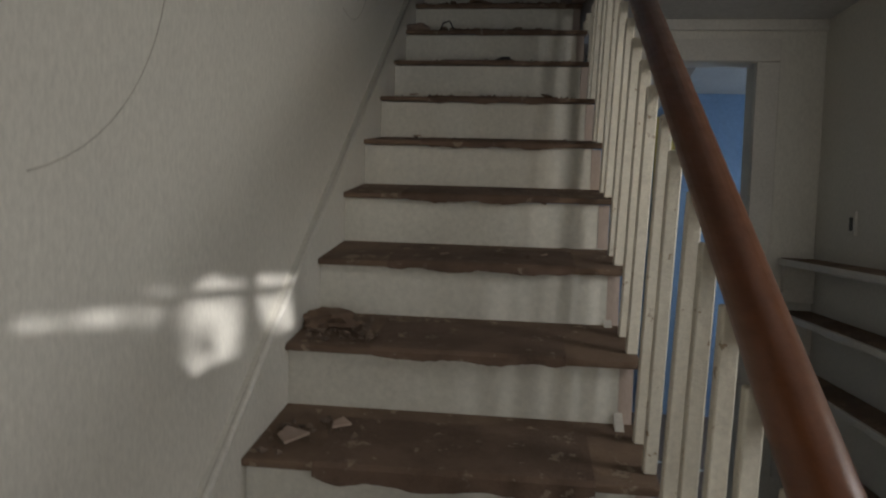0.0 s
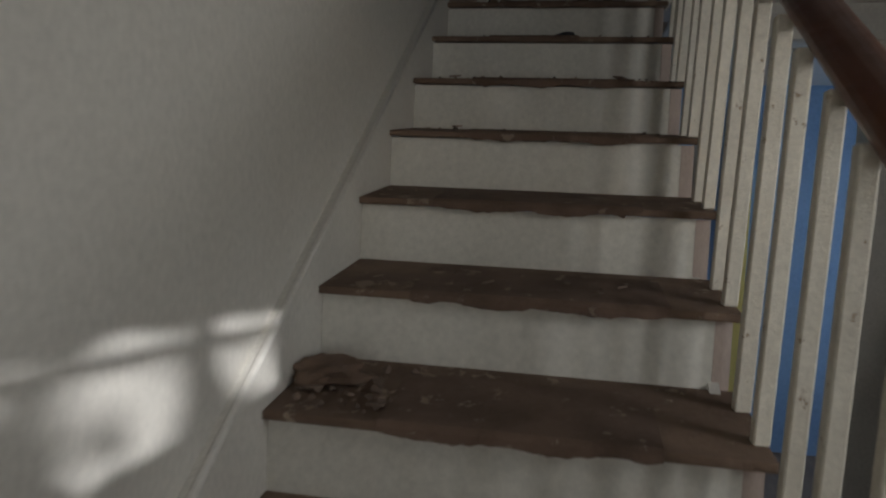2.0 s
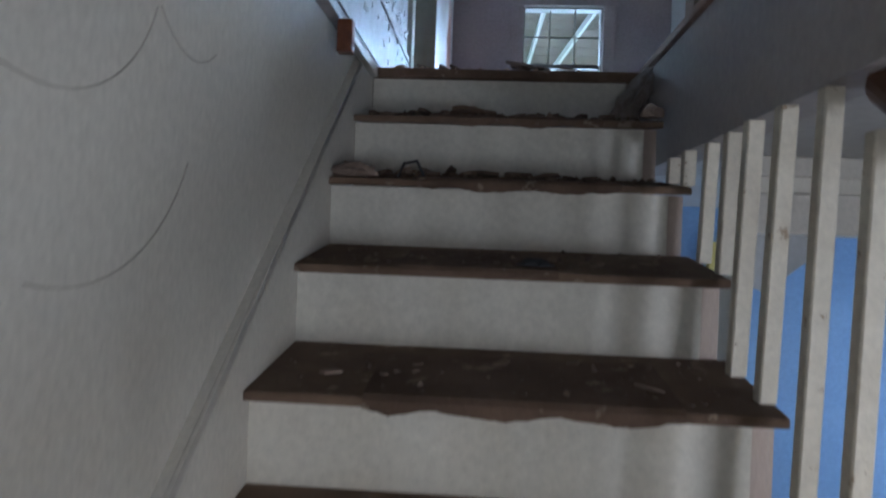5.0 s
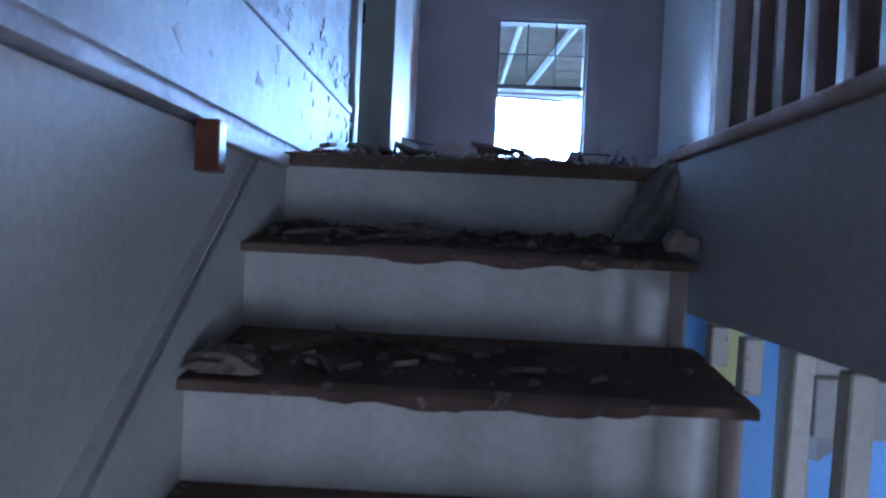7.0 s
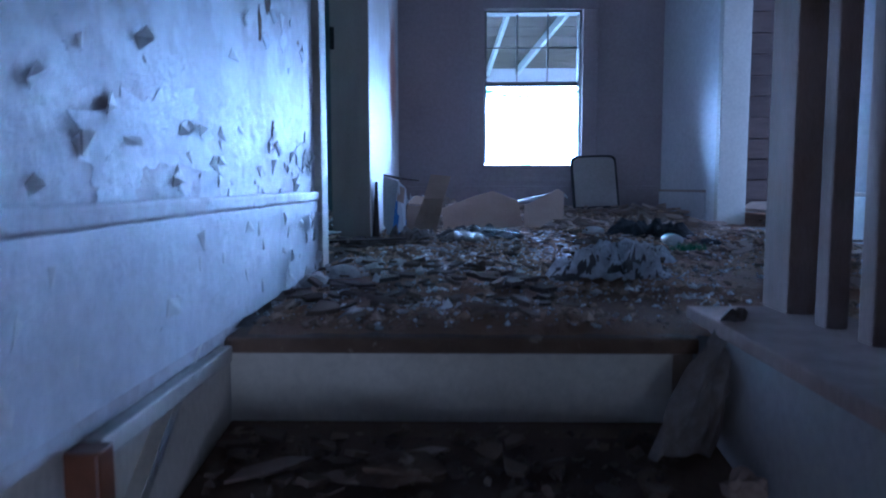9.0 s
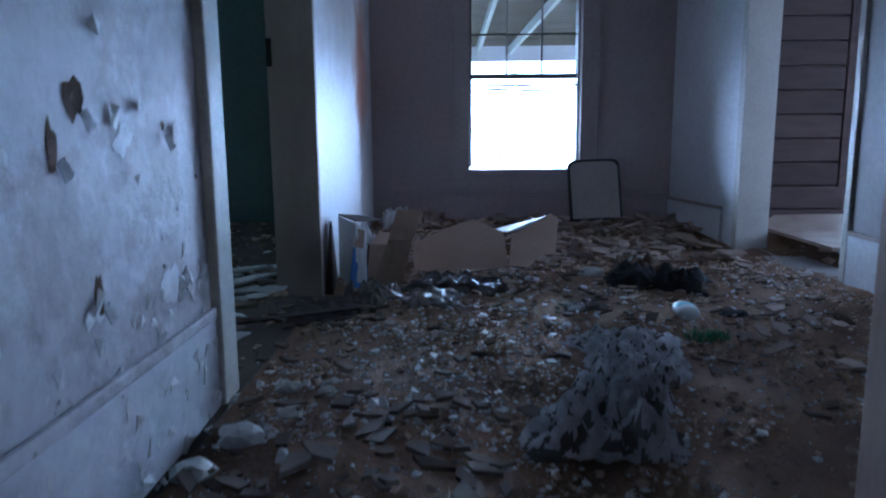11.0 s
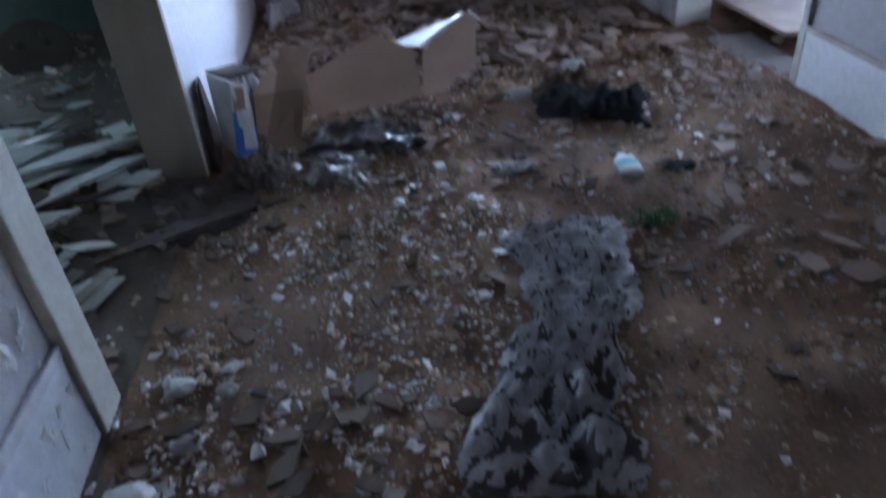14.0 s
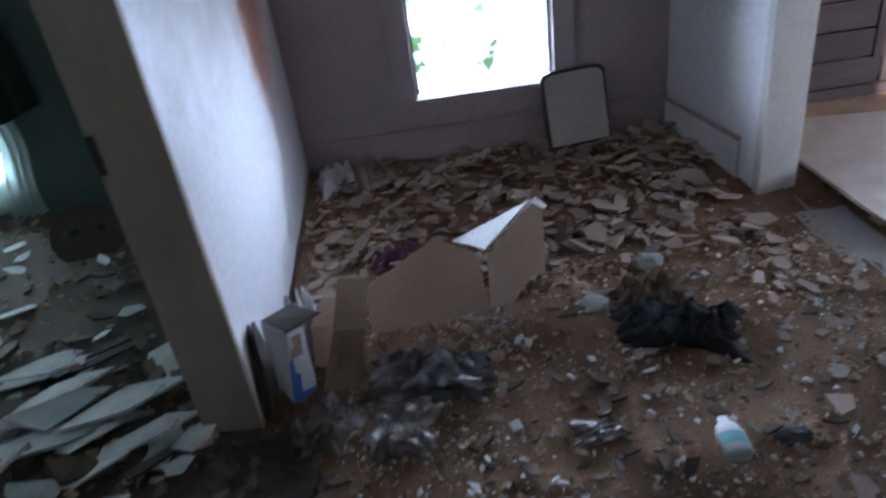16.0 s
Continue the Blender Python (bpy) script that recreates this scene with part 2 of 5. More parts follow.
M_SHEER.node_tree.links.new(_b.outputs[0], _mx.inputs[1])
M_SHEER.node_tree.links.new(_tr.outputs[0], _mx.inputs[2])
M_SHEER.node_tree.links.new(_mx.outputs[0], M_SHEER.node_tree.nodes["Material Output"].inputs[0])

# emissive backdrop: its daylight is put in as glow, nothing here is sunlit
M_BACK = bpy.data.materials.new("glowing_distance")
M_BACK.use_nodes = True
_n, _l = M_BACK.node_tree.nodes, M_BACK.node_tree.links
_n.remove(_n["Principled BSDF"])
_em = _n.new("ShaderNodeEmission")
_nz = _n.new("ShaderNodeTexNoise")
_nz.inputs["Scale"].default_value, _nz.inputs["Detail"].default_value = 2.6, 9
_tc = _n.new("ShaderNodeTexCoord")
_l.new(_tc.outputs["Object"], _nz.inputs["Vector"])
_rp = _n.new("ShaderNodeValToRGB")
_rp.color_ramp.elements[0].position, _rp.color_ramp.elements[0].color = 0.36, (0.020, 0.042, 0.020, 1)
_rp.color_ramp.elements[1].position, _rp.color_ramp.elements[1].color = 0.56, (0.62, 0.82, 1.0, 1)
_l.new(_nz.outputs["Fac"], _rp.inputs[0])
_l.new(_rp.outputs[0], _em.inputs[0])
# glow weakens towards the bottom so less light rises to the upper walls
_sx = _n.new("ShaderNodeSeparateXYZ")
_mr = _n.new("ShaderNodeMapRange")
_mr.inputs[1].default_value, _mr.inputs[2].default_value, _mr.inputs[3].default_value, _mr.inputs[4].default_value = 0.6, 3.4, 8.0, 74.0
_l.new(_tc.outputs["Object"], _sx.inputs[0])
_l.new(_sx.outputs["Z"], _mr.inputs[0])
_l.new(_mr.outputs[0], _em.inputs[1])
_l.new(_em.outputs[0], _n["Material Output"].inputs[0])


# ---- builders ----
def mesh_ob(name, bm, material, smooth=False):
    me = bpy.data.meshes.new(name)
    bmesh.ops.recalc_face_normals(bm, faces=bm.faces)
    bm.to_mesh(me)
    bm.free()
    me.materials.append(material)
    if smooth:
        me.polygons.foreach_set("use_smooth", [True] * len(me.polygons))
    return new(name, me)


def part(name, bm, material, parent, label="", smooth=False):
    ob = mesh_ob(name, bm, material, smooth)
    ob.parent = parent
    if label:
        ob["label"] = label
    return ob


def thing(name, label, category, group="", kind="", at=(0, 0, 0)):
    ob = new(name)
    ob.empty_display_size = 0.05
    ob.location = at
    return tagged(ob, label, category, group, kind)


def box(x0, x1, y0, y1, z0, z1, bevel=0.0, bm=None, m=None):
    bm = bm or bmesh.new()
    got = bmesh.ops.create_cube(bm, size=1)
    vs = got["verts"]
    for v in vs:
        v.co = Vector((x0 + (v.co.x + .5) * (x1 - x0), y0 + (v.co.y + .5) * (y1 - y0), z0 + (v.co.z + .5) * (z1 - z0)))
    if m:
        bmesh.ops.transform(bm, matrix=m, verts=vs)
    if bevel:
        es = list({e for v in vs for e in v.link_edges})
        bmesh.ops.bevel(bm, geom=es, offset=bevel, segments=2, affect="EDGES", profile=0.6)
    return bm


def wall_mesh(axis, lo, hi, a0, a1, z0, z1, holes=()):
    """A wall of thickness lo..hi that runs along the other axis from a0 to a1, with openings (a0, a1, z0, z1) right through it."""
    cut_a = sorted({a0, a1, *[v for h in holes for v in h[:2] if a0 < v < a1]})
    cut_z = sorted({z0, z1, *[v for h in holes for v in h[2:] if z0 < v < z1]})
    na, nz = len(cut_a) - 1, len(cut_z) - 1

    def solid(i, j):
        if not (0 <= i < na and 0 <= j < nz):
            return False
        a, z = (cut_a[i] + cut_a[i + 1]) / 2, (cut_z[j] + cut_z[j + 1]) / 2
        return not any(h[0] < a < h[1] and h[2] < z < h[3] for h in holes)

    bm = bmesh.new()

    def p(d, a, z):
        return bm.verts.new((d, a, z) if axis == "x" else (a, d, z))

    for i in range(na):
        for j in range(nz):
            if not solid(i, j):
                continue
            A, B, C, D = cut_a[i], cut_a[i + 1], cut_z[j], cut_z[j + 1]
            for d in (lo, hi):
                bm.faces.new([p(d, A, C), p(d, B, C), p(d, B, D), p(d, A, D)])
            for ok, q in ((solid(i - 1, j), (A, A, C, D)), (solid(i + 1, j), (B, B, C, D))):
                if not ok:
                    bm.faces.new([p(lo, q[0], C), p(hi, q[0], C), p(hi, q[0], D), p(lo, q[0], D)])
            for ok, z in ((solid(i, j - 1), C), (solid(i, j + 1), D)):
                if not ok:
                    bm.faces.new([p(lo, A, z), p(hi, A, z), p(hi, B, z), p(lo, B, z)])
    bmesh.ops.remove_doubles(bm, verts=bm.verts, dist=1e-5)
    return bm


def structure(name, bm, material, label, category="wall"):
    return tagged(mesh_ob(name, bm, material), label, category, kind="structure")


def tube(points, radius, sides=10, close=True):
    bm = bmesh.new()
    rings = []
    for i, p in enumerate(points):
        p = Vector(p)
        d = (Vector(points[min(i + 1, len(points) - 1)]) - Vector(points[max(i - 1, 0)])).normalized()
        u = d.orthogonal().normalized()
        w = d.cross(u)
        rr = radius[i] if isinstance(radius, (list, tuple)) else radius
        rings.append([bm.verts.new(p + rr * (math.cos(a) * u + math.sin(a) * w)) for a in [k * math.tau / sides for k in range(sides)]])
    for a, b in zip(rings, rings[1:]):
        for k in range(sides):
            bm.faces.new([a[k], a[(k + 1) % sides], b[(k + 1) % sides], b[k]])
    if close:
        bm.faces.new(rings[0][::-1])
        bm.faces.new(rings[-1])
    return bm


def slab(pts, thick, normal=(0, 0, 1)):
    """A sheet with thickness from an outline."""
    bm = bmesh.new()
    n = Vector(normal).normalized() * thick
    lo = [bm.verts.new(Vector(p)) for p in pts]
    hi = [bm.verts.new(Vector(p) + n) for p in pts]
    bm.faces.new(hi)
    bm.faces.new(lo[::-1])
    k = len(pts)
    for i in range(k):
        bm.faces.new([lo[i], lo[(i + 1) % k], hi[(i + 1) % k], hi[i]])
    return bm


def crumple(cx, cy, cz, sx, sy, sz, seed, amp=0.4, cuts=4):
    bm = bmesh.new()
    bmesh.ops.create_icosphere(bm, subdivisions=cuts, radius=1)
    for v in bm.verts:
        d = v.co.copy()
        k = 1 + amp * noise.noise(d * 1.7 + Vector((seed, 0, 0))) + amp * 0.6 * abs(noise.noise(d * 4.5 + Vector((0, seed, 0)))) + amp * 0.3 * noise.noise(d * 11)
        v.co = Vector((cx + d.x * sx * k, cy + d.y * sy * k, cz + max(d.z * sz * k, -sz * 0.4)))
    return bm


F = 1.90          # upper floor
G = -0.76         # ground floor
CEIL_G = 1.62
TOP = 4.15
RISE, RUN, Y0 = 0.19, 0.2567, 1.381


def nose_y(k):
    return Y0 + RUN * k


SAG = 0.035    # worn treads dip towards the nose


def sag(y, k):
    return SAG * min(1.0, max(0.0, (y - nose_y(k)) / RUN))


def right_x(k):
    return 0.848 - 0.0048 * max(k, 0)


# ---- setting: ground floor ----
structure("ground", box(-80, 80, -80, 120, G - 0.42, G - 0.32), M_GROUND, "dry grass around the house", "ground")
structure("floor_ground", box(-0.16, 5.2, -2.1, 6.2, G - 0.3, G), M_FLOOR, "worn brown floorboards under dust", "floor")
structure("wall_stair", wall_mesh("x", -0.14, -0.02, -2.1, 6.2, G, 1.885), M_WALL, "scuffed off-white plaster wall beside the stairs")
# opening added behind the camera beside the front fill lamp
structure("wall_front", wall_mesh("y", -2.1, -1.98, -0.02, 5.2, G, CEIL_G, [(-0.0, 0.95, G, 1.35)]), M_WALL, "off-white plaster wall with an unseen opening added for light")
# the third opening is added, unseen, to let the fill lamp in
structure("wall_shelf", wall_mesh("x", 1.89, 2.01, -1.98, 3.65, G, CEIL_G, [(-1.05, 0.03, 1.37, 1.60), (-0.62, -0.28, 0.1, 1.25), (1.0, 2.0, 0.72, 1.25)]), M_WALL, "off-white plaster wall with a small window")
structure("wall_door", wall_mesh("y", 3.65, 3.77, 0.98, 5.2, G, CEIL_G, [(0.985, 1.585, G, 1.43)]), M_WALL, "off-white plaster wall with a doorway")
structure("wall_blue_back", wall_mesh("y", 5.6, 5.72, -0.02, 5.2, G, CEIL_G), M_BLUE, "light blue painted plaster wall")
structure("wall_blue_side", wall_mesh("x", 3.3, 3.42, 3.77, 5.6, G, CEIL_G, [(4.1, 5.1, -0.1, 1.2)]), M_BLUE, "light blue painted plaster wall with a window")
structure("wall_blue_inner", wall_mesh("y", 3.77, 3.79, 1.62, 3.3, G, CEIL_G), M_BLUE, "light blue painted plaster")
structure("ceiling_ground", box(0.90, 2.01, -2.1, 6.2, CEIL_G, CEIL_G + 0.02), M_CEIL, "grey plaster ceiling of the ground floor", "ceiling")
structure("ceiling_blue_room", box(2.012, 5.2, 3.65, 6.2, CEIL_G, CEIL_G + 0.02), M_CEIL, "grey plaster ceiling", "ceiling")
# added out of view to stop direct sun entering the third opening
structure("porch_roof", box(2.02, 3.5, 0.2, 2.4, 1.30, 1.38), M_TRIM, "unseen slab added to keep sun out of the fill opening", "roof")
# added out of view to block low sun from the hall lamp's slot
structure("wall_yard", wall_mesh("x", 3.2, 3.3, -3.4, 0.15, G - 0.32, 1.86), M_TRIM, "unseen plain wall added to block low sun")
# bar and two boards added in the opening, only to shape the sun patch
structure("window_bar", slab([(1.945, 0.03, 1.490), (1.945, -1.05, 1.575), (1.945, -1.05, 1.592), (1.945, 0.03, 1.508)], 0.012, (1, 0, 0)), M_SASH, "unseen slanting bar added to split the sun patch", "window")
structure("window_board", slab([(1.965, 0.03, 1.545), (1.965, -0.70, 1.598), (1.965, 0.03, 1.598)], 0.012, (1, 0, 0)), M_WEATHER, "unseen board added to trim the top of the sun patch", "window")
structure("window_board_low", slab([(1.965, -1.05, 1.372), (1.965, -0.50, 1.372), (1.965, -0.62, 1.45), (1.965, -0.74, 1.53), (1.965, -1.05, 1.572)], 0.012, (1, 0, 0)), M_WEATHER, "unseen board added to cut the corner of the sun patch", "window")
structure("ceiling_entry", box(-0.02, 0.90, -2.1, 0.85, CEIL_G, CEIL_G + 0.02), M_CEIL, "grey plaster ceiling over the entrance", "ceiling")
structure("trim_doorway_head", box(0.98, 1.69, 3.63, 3.65, 1.432, 1.53, 0.004), M_TRIM, "off-white wooden door casing", "trim")
structure("trim_doorway_side", box(1.587, 1.69, 3.63, 3.65, G, 1.43, 0.004), M_TRIM, "off-white wooden door casing", "trim")
structure("trim_cornice", box(0.98, 1.89, 3.625, 3.65, 1.57, 1.62, 0.006), M_TRIM, "off-white wooden strip under the ceiling", "trim")

# yellow door standing open in the blue room
yd = thing("door_yellow", "yellow painted door edge standing open in the blue room", "door", kind="structure", at=(1.57, 5.55, G))
part("door_leaf", box(-0.07, 0.07, 0.0, 0.045, 0.02, 2.2, 0.004), M_YELLOW, yd)

hp = slab([(1.18, 4.02, 1.45), (1.44, 4.02, 1.44), (1.36, 4.06, 1.385), (1.30, 4.08, 1.33), (1.22, 4.08, 1.26), (1.17, 4.06, 1.28)], 0.012, (0, 1, 0.1))
for v in hp.verts:
    v.co.z += 0.10 if v.co.z > 1.42 else 0.0
tagged(mesh_ob("hanging_plaster", hp, M_CEIL), "torn grey sheet hanging from the ceiling of the blue room", "plaster sheet")
structure("ceiling_strip_torn", box(1.1, 1.6, 4.0, 4.09, 1.545, CEIL_G - 0.002), M_CEIL, "broken ceiling edge in the blue room", "ceiling")

# built-in shelves along the wall
for z in (0.54, 0.30, 0.03, -0.28):
    sh = thing("wall_shelf_board", "dusty white built-in shelf board along the wall", "shelf", "shelf boards on the wall", at=(1.73, 1.6, z))
    part("board", box(0, 0.158, 0, 2.045, -0.028, 0, 0.004), M_TRIM, sh)
    part("dust", box(0.012, 0.150, 0.01, 2.035, 0.0, 0.003), M_TREAD, sh, "brown dust on the board")
    part("end_bracket", box(0.02, 0.158, 2.015, 2.045, -0.2, -0.028, 0.003), M_TRIM, sh)
ol = thing("wall_outlet", "broken dark outlet box in the wall", "outlet", at=(1.885, 3.28, 0.71))
part("plate", box(-0.006, 0.005, -0.03, 0.03, -0.05, 0.05, 0.002), M_WALL, ol)
part("socket", box(-0.009, -0.006, -0.014, 0.014, -0.03, 0.025, 0.001), M_FRAME, ol, "dark broken socket")

# ---- staircase ----
st = thing("staircase", "steep wooden staircase with brown treads and white risers", "staircase", kind="structure")
rng = random.Random(4)
for k in range(-3, 11):
    y, z, rx = nose_y(k), RISE * k, right_x(k)
    if k < 10:
        bm = box(0.0, rx, y, y + RUN + 0.03, z - 0.019, z - 0.002, 0.005)
        for v in bm.verts:
            v.co.z += SAG * (v.co.y - y) / RUN
        part("tread", bm, M_TREAD, st)
    else:
        part("tread", box(0.0, rx - 0.01, y, y + 0.12, z - 0.030, z - 0.002, 0.006), M_TREAD, st)
    part("riser", box(0.002, rx - 0.045, y + 0.028, y + 0.043, z - RISE - 0.001, z - 0.019), M_RISER, st)
    part("riser_end_strip", box(rx - 0.044, rx - 0.012, y + 0.030, y + 0.044, z - RISE - 0.001, z - 0.019), M_CASING, st, "narrow tan strip")
    if k == 10:
        continue
    # torn felt hanging over the nose with a scalloped lower edge
    bm = bmesh.new()
    a, b, steps = 0.14 + 0.07 * rng.random(), rx - 0.12 - 0.06 * rng.random(), 60
    if k in (7,):
        a, b = 0.2, 0.5
    ph = rng.random() * 6
    rows = []
    for i in range(steps + 1):
        u = i / steps
        x = a + (b - a) * u
        base_drop = 0.028 if k < 2 else 0.013
        drop = base_drop + 0.006 * abs(math.sin(u * 9 + ph)) + 0.003 * math.sin(u * 15 + ph) + 0.0035 * noise.noise(Vector((u * 9, ph, k))) + 0.003 * noise.noise(Vector((u * 30, ph, k)))
        drop *= min(1, 5 * u + 0.55) * (1 if k == 5 else min(1, 5 * (1 - u) + 0.55))
        if k == 7:
            drop *= 0.55
        if k == 4 and u > 0.93:
            drop *= 0.3
        rows.append([bm.verts.new(c) for c in ((x, y + 0.22, z + 0.0015 + SAG * 0.22 / RUN), (x, y + 0.004, z + 0.003), (x, y - 0.006, z - 0.006), (x, y - 0.007, z - 0.006 - drop), (x, y - 0.002, z - 0.006 - drop))])
    for p, q in zip(rows, rows[1:]):
        for j in range(4):
            bm.faces.new([p[j], p[j + 1], q[j + 1], q[j]])
    part("felt_edge", bm, M_COVER, st, "torn brown felt hanging over the edge")
sl = RISE / RUN
bm = bmesh.new()
y_lo, y_hi = nose_y(-4), nose_y(10)
prof = [(y_lo, G + 0.002), (y_lo, G + 0.10), (y_hi - 0.08, F + 0.045), (y_hi + 0.02, F + 0.045), (y_hi + 0.02, F - 0.35), (y_lo + 0.5, G + 0.002)]
part("skirt_board", slab([(-0.0195, p[0], p[1]) for p in prof], 0.021, (1, 0, 0)), M_WALL, st)
line0, line1 = Vector((-0.004, y_lo, G + 0.092)), Vector((-0.004, y_hi - 0.06, F + 0.047))
part("skirt_moulding", tube([line0, line1], 0.0095, 10), M_TRIM, st, "", True)
part("skirt_bead", tube([line0 + Vector((0.0, 0, -0.024)), line1 + Vector((0.0, 0, -0.024))], 0.0045, 8), M_TRIM, st, "", True)
part("string_board", slab([(0.79, nose_y(-3) + 0.06, G + 0.002), (0.79, nose_y(-3) + 0.06, G + 0.14), (0.775, y_hi, F - 0.24), (0.775, y_hi, F - 0.55), (0.79, nose_y(-2) + 0.3, G + 0.002)], 0.02, (1, 0, 0)), M_TRIM, st)

# railing
rl = thing("stair_railing", "round brown handrail on worn white square balusters", "railing")
R0, R1 = Vector((0.88, 0.45, 0.037)), Vector((0.88, 2.80, 1.604))


def rail_z(y):
    return R0.z + (R1.z - R0.z) * (y - R0.y) / (R1.y - R0.y)


part("handrail", tube([R0, R0 + Vector((0, 0.06, 0.04)), R1], [0.036, 0.037, 0.037], 20), M_RAIL, rl, "varnished reddish brown round handrail", True)
part("newel_post", box(0.835, 0.925, 0.37, 0.46, G, 0.14, 0.008), M_BALUSTER, rl)
for k in range(-3, 10):
    for f in (0.065, 0.195):
        y = nose_y(k) + f
        z = RISE * k - 0.003 + SAG * f / RUN
        top = min(rail_z(y) - 0.03, CEIL_G - 0.012) if y < 2.8 else CEIL_G - 0.012
        x = right_x(k) - 0.014 + (0.02 if k > 6 else 0)
        if top - z < 0.03:
            continue
        w = 0.0125 + 0.002 * rng.random()
        lean = (0.032 + 0.008 * rng.random()) * (top - z)
        bm = box(-w, w, -w, w, 0, 1, 0.0)
        for v in bm.verts:
            v.co = Vector((x + v.co.x + lean * v.co.z, y + v.co.y + 0.004 * v.co.z, z + v.co.z * (top - z)))
        bmesh.ops.bevel(bm, geom=list(bm.edges), offset=0.0025, segments=1, affect="EDGES")
        part("baluster", bm, M_BALUSTER, rl)

# ---- setting: upper floor ----
structure("floor_side_room", box(2.032, 5.0, 3.65, 7.40, CEIL_G + 0.025, F), M_FLOOR, "old floorboards under plaster rubble", "floor")
structure("floor_upper", box(0.90, 2.03, -2.1, 7.40, CEIL_G + 0.025, F), M_FLOOR, "old floorboards under plaster rubble", "floor")
structure("floor_landing", box(-3.2, 0.90, nose_y(10) + 0.121, 7.40, CEIL_G + 0.025, F), M_FLOOR, "old floorboards under plaster rubble", "floor")
structure("fascia", box(0.820, 0.898, 0.85, nose_y(10) + 0.12, CEIL_G - 0.01, F + 0.005), M_FASCIA, "grey painted board at the edge of the stairwell", "trim")
structure("fascia_cap", box(0.808, 1.05, 0.85, nose_y(10) + 0.13, F + 0.007, F + 0.03, 0.004), M_STUD, "dark wooden cap along the stairwell edge", "trim")
structure("floor_entry_upper", box(-0.0, 0.818, -2.1, 0.85, CEIL_G + 0.025, F), M_FLOOR, "floorboards over the entrance", "floor")
structure("ceiling_upper", box(-3.3, 5.1, -2.2, 7.42, TOP, TOP + 0.08), M_CEIL, "plaster ceiling of the upper floor", "ceiling")
structure("wall_upper_left", wall_mesh("x", -0.14, 0.004, -2.1, 4.71, 1.892, TOP, [(3.72, 4.26, 2.70, 3.2)]), M_PEEL, "wall with peeling white paint and damp spots")
structure("wall_over_left_door", wall_mesh("x", -0.117, 0.0, 4.71, 5.72, 3.96, TOP), M_PINK, "plaster above the doorway")
structure("trim_left_door", box(-0.16, 0.024, 4.712, 4.80, F, 3.95, 0.005), M_RISER, "chipped white wooden door casing", "trim")
structure("baseboard_left", box(0.006, 0.012, 1.0, 4.711, F + 0.015, 2.106, 0.002), M_PATCH, "tall white baseboard with flaking paint", "baseboard")
structure("baseboard_cap_left", box(0.006, 0.017, 1.0, 4.711, 2.108, 2.132, 0.005), M_PEEL, "rounded white moulding on the baseboard", "baseboard")
structure("wall_partition", wall_mesh("x", -0.117, 0.027, 5.725, 7.243, F, TOP), M_STAIN, "bright white plaster partition with a rust stain")
structure("trim_partition_end", box(-0.125, 0.033, 5.700, 5.724, F, 3.95, 0.004), M_CASING, "beige wooden casing on the end of the partition", "trim")
structure("wall_end", wall_mesh("y", 7.245, 7.38, -0.117, 1.80, F, TOP, [(0.567, 1.167, 2.27, 3.22)]), M_PINK, "faded pinkish plaster wall with a window")
structure("wall_end_green", wall_mesh("y", 7.245, 7.38, -3.2, -0.118, F, TOP, [(-2.05, -1.27, 2.22, 3.35)]), M_GREEN, "dull green plaster wall with a window")
structure("wall_green_outer", wall_mesh("x", -3.3, -3.18, 3.0, 7.38, F, TOP), M_GREEN, "dull green plaster wall")
structure("wall_green_back", wall_mesh("y", 3.3, 3.42, -3.18, -0.14, F, TOP), M_GREEN, "dull green plaster wall")
structure("wall_partition_green", wall_mesh("x", -0.124, -0.118, 5.726, 7.244, F, TOP), M_GREEN, "dull green plaster on the partition")
structure("baseboard_end", box(0.03, 1.67, 7.232, 7.244, F, 2.12, 0.003), M_PINK, "pinkish painted baseboard", "baseboard")
structure("baseboard_end_cap", box(0.03, 1.67, 7.226, 7.244, 2.121, 2.137, 0.004), M_PINK, "pinkish painted moulding", "baseboard")

# slanting end of the hall wall
turn = pose(1.672, 7.244, 0, 0, 0, 9.5)
bm = wall_mesh("x", 0.0, 0.13, -0.66, 0.0, F, TOP)
bmesh.ops.transform(bm, matrix=turn, verts=bm.verts)
structure("wall_hall_end", bm, M_WHITE, "white plaster wall end beside the doorway")
structure("trim_hall_end", box(-0.012, 0.15, -0.70, -0.662, F, TOP - 0.1, 0.005, m=turn), M_TRIM, "off-white wooden casing", "trim")
structure("baseboard_hall_end", box(-0.014, -0.002, -0.56, -0.01, F, 2.10, 0.003, m=turn), M_WHITE, "white baseboard", "baseboard")
structure("baseboard_hall_end_cap", box(-0.018, -0.002, -0.56, -0.01, 2.102, 2.116, 0.003, m=turn), M_CASING, "grey moulding", "baseboard")
structure("wall_hall_right", wall_mesh("x", 1.91, 2.03, -2.1, 5.85, F, TOP), M_FASCIA, "grey plaster wall")
structure("trim_hall_right", box(1.895, 2.05, 5.852, 5.89, F, TOP - 0.1, 0.005), M_TRIM, "off-white wooden casing", "trim")
structure("baseboard_hall_right", box(1.896, 1.908, -2.0, 5.85, F, 2.10, 0.003), M_WHITE, "white baseboard", "baseboard")
structure("baseboard_hall_right_cap", box(1.890, 1.908, -2.0, 5.85, 2.102, 2.118, 0.003), M_CASING, "grey moulding", "baseboard")
structure("wall_over_right_door", box(1.80, 2.0, 5.85, 6.56, 3.96, TOP), M_PINK, "plaster above the doorway")
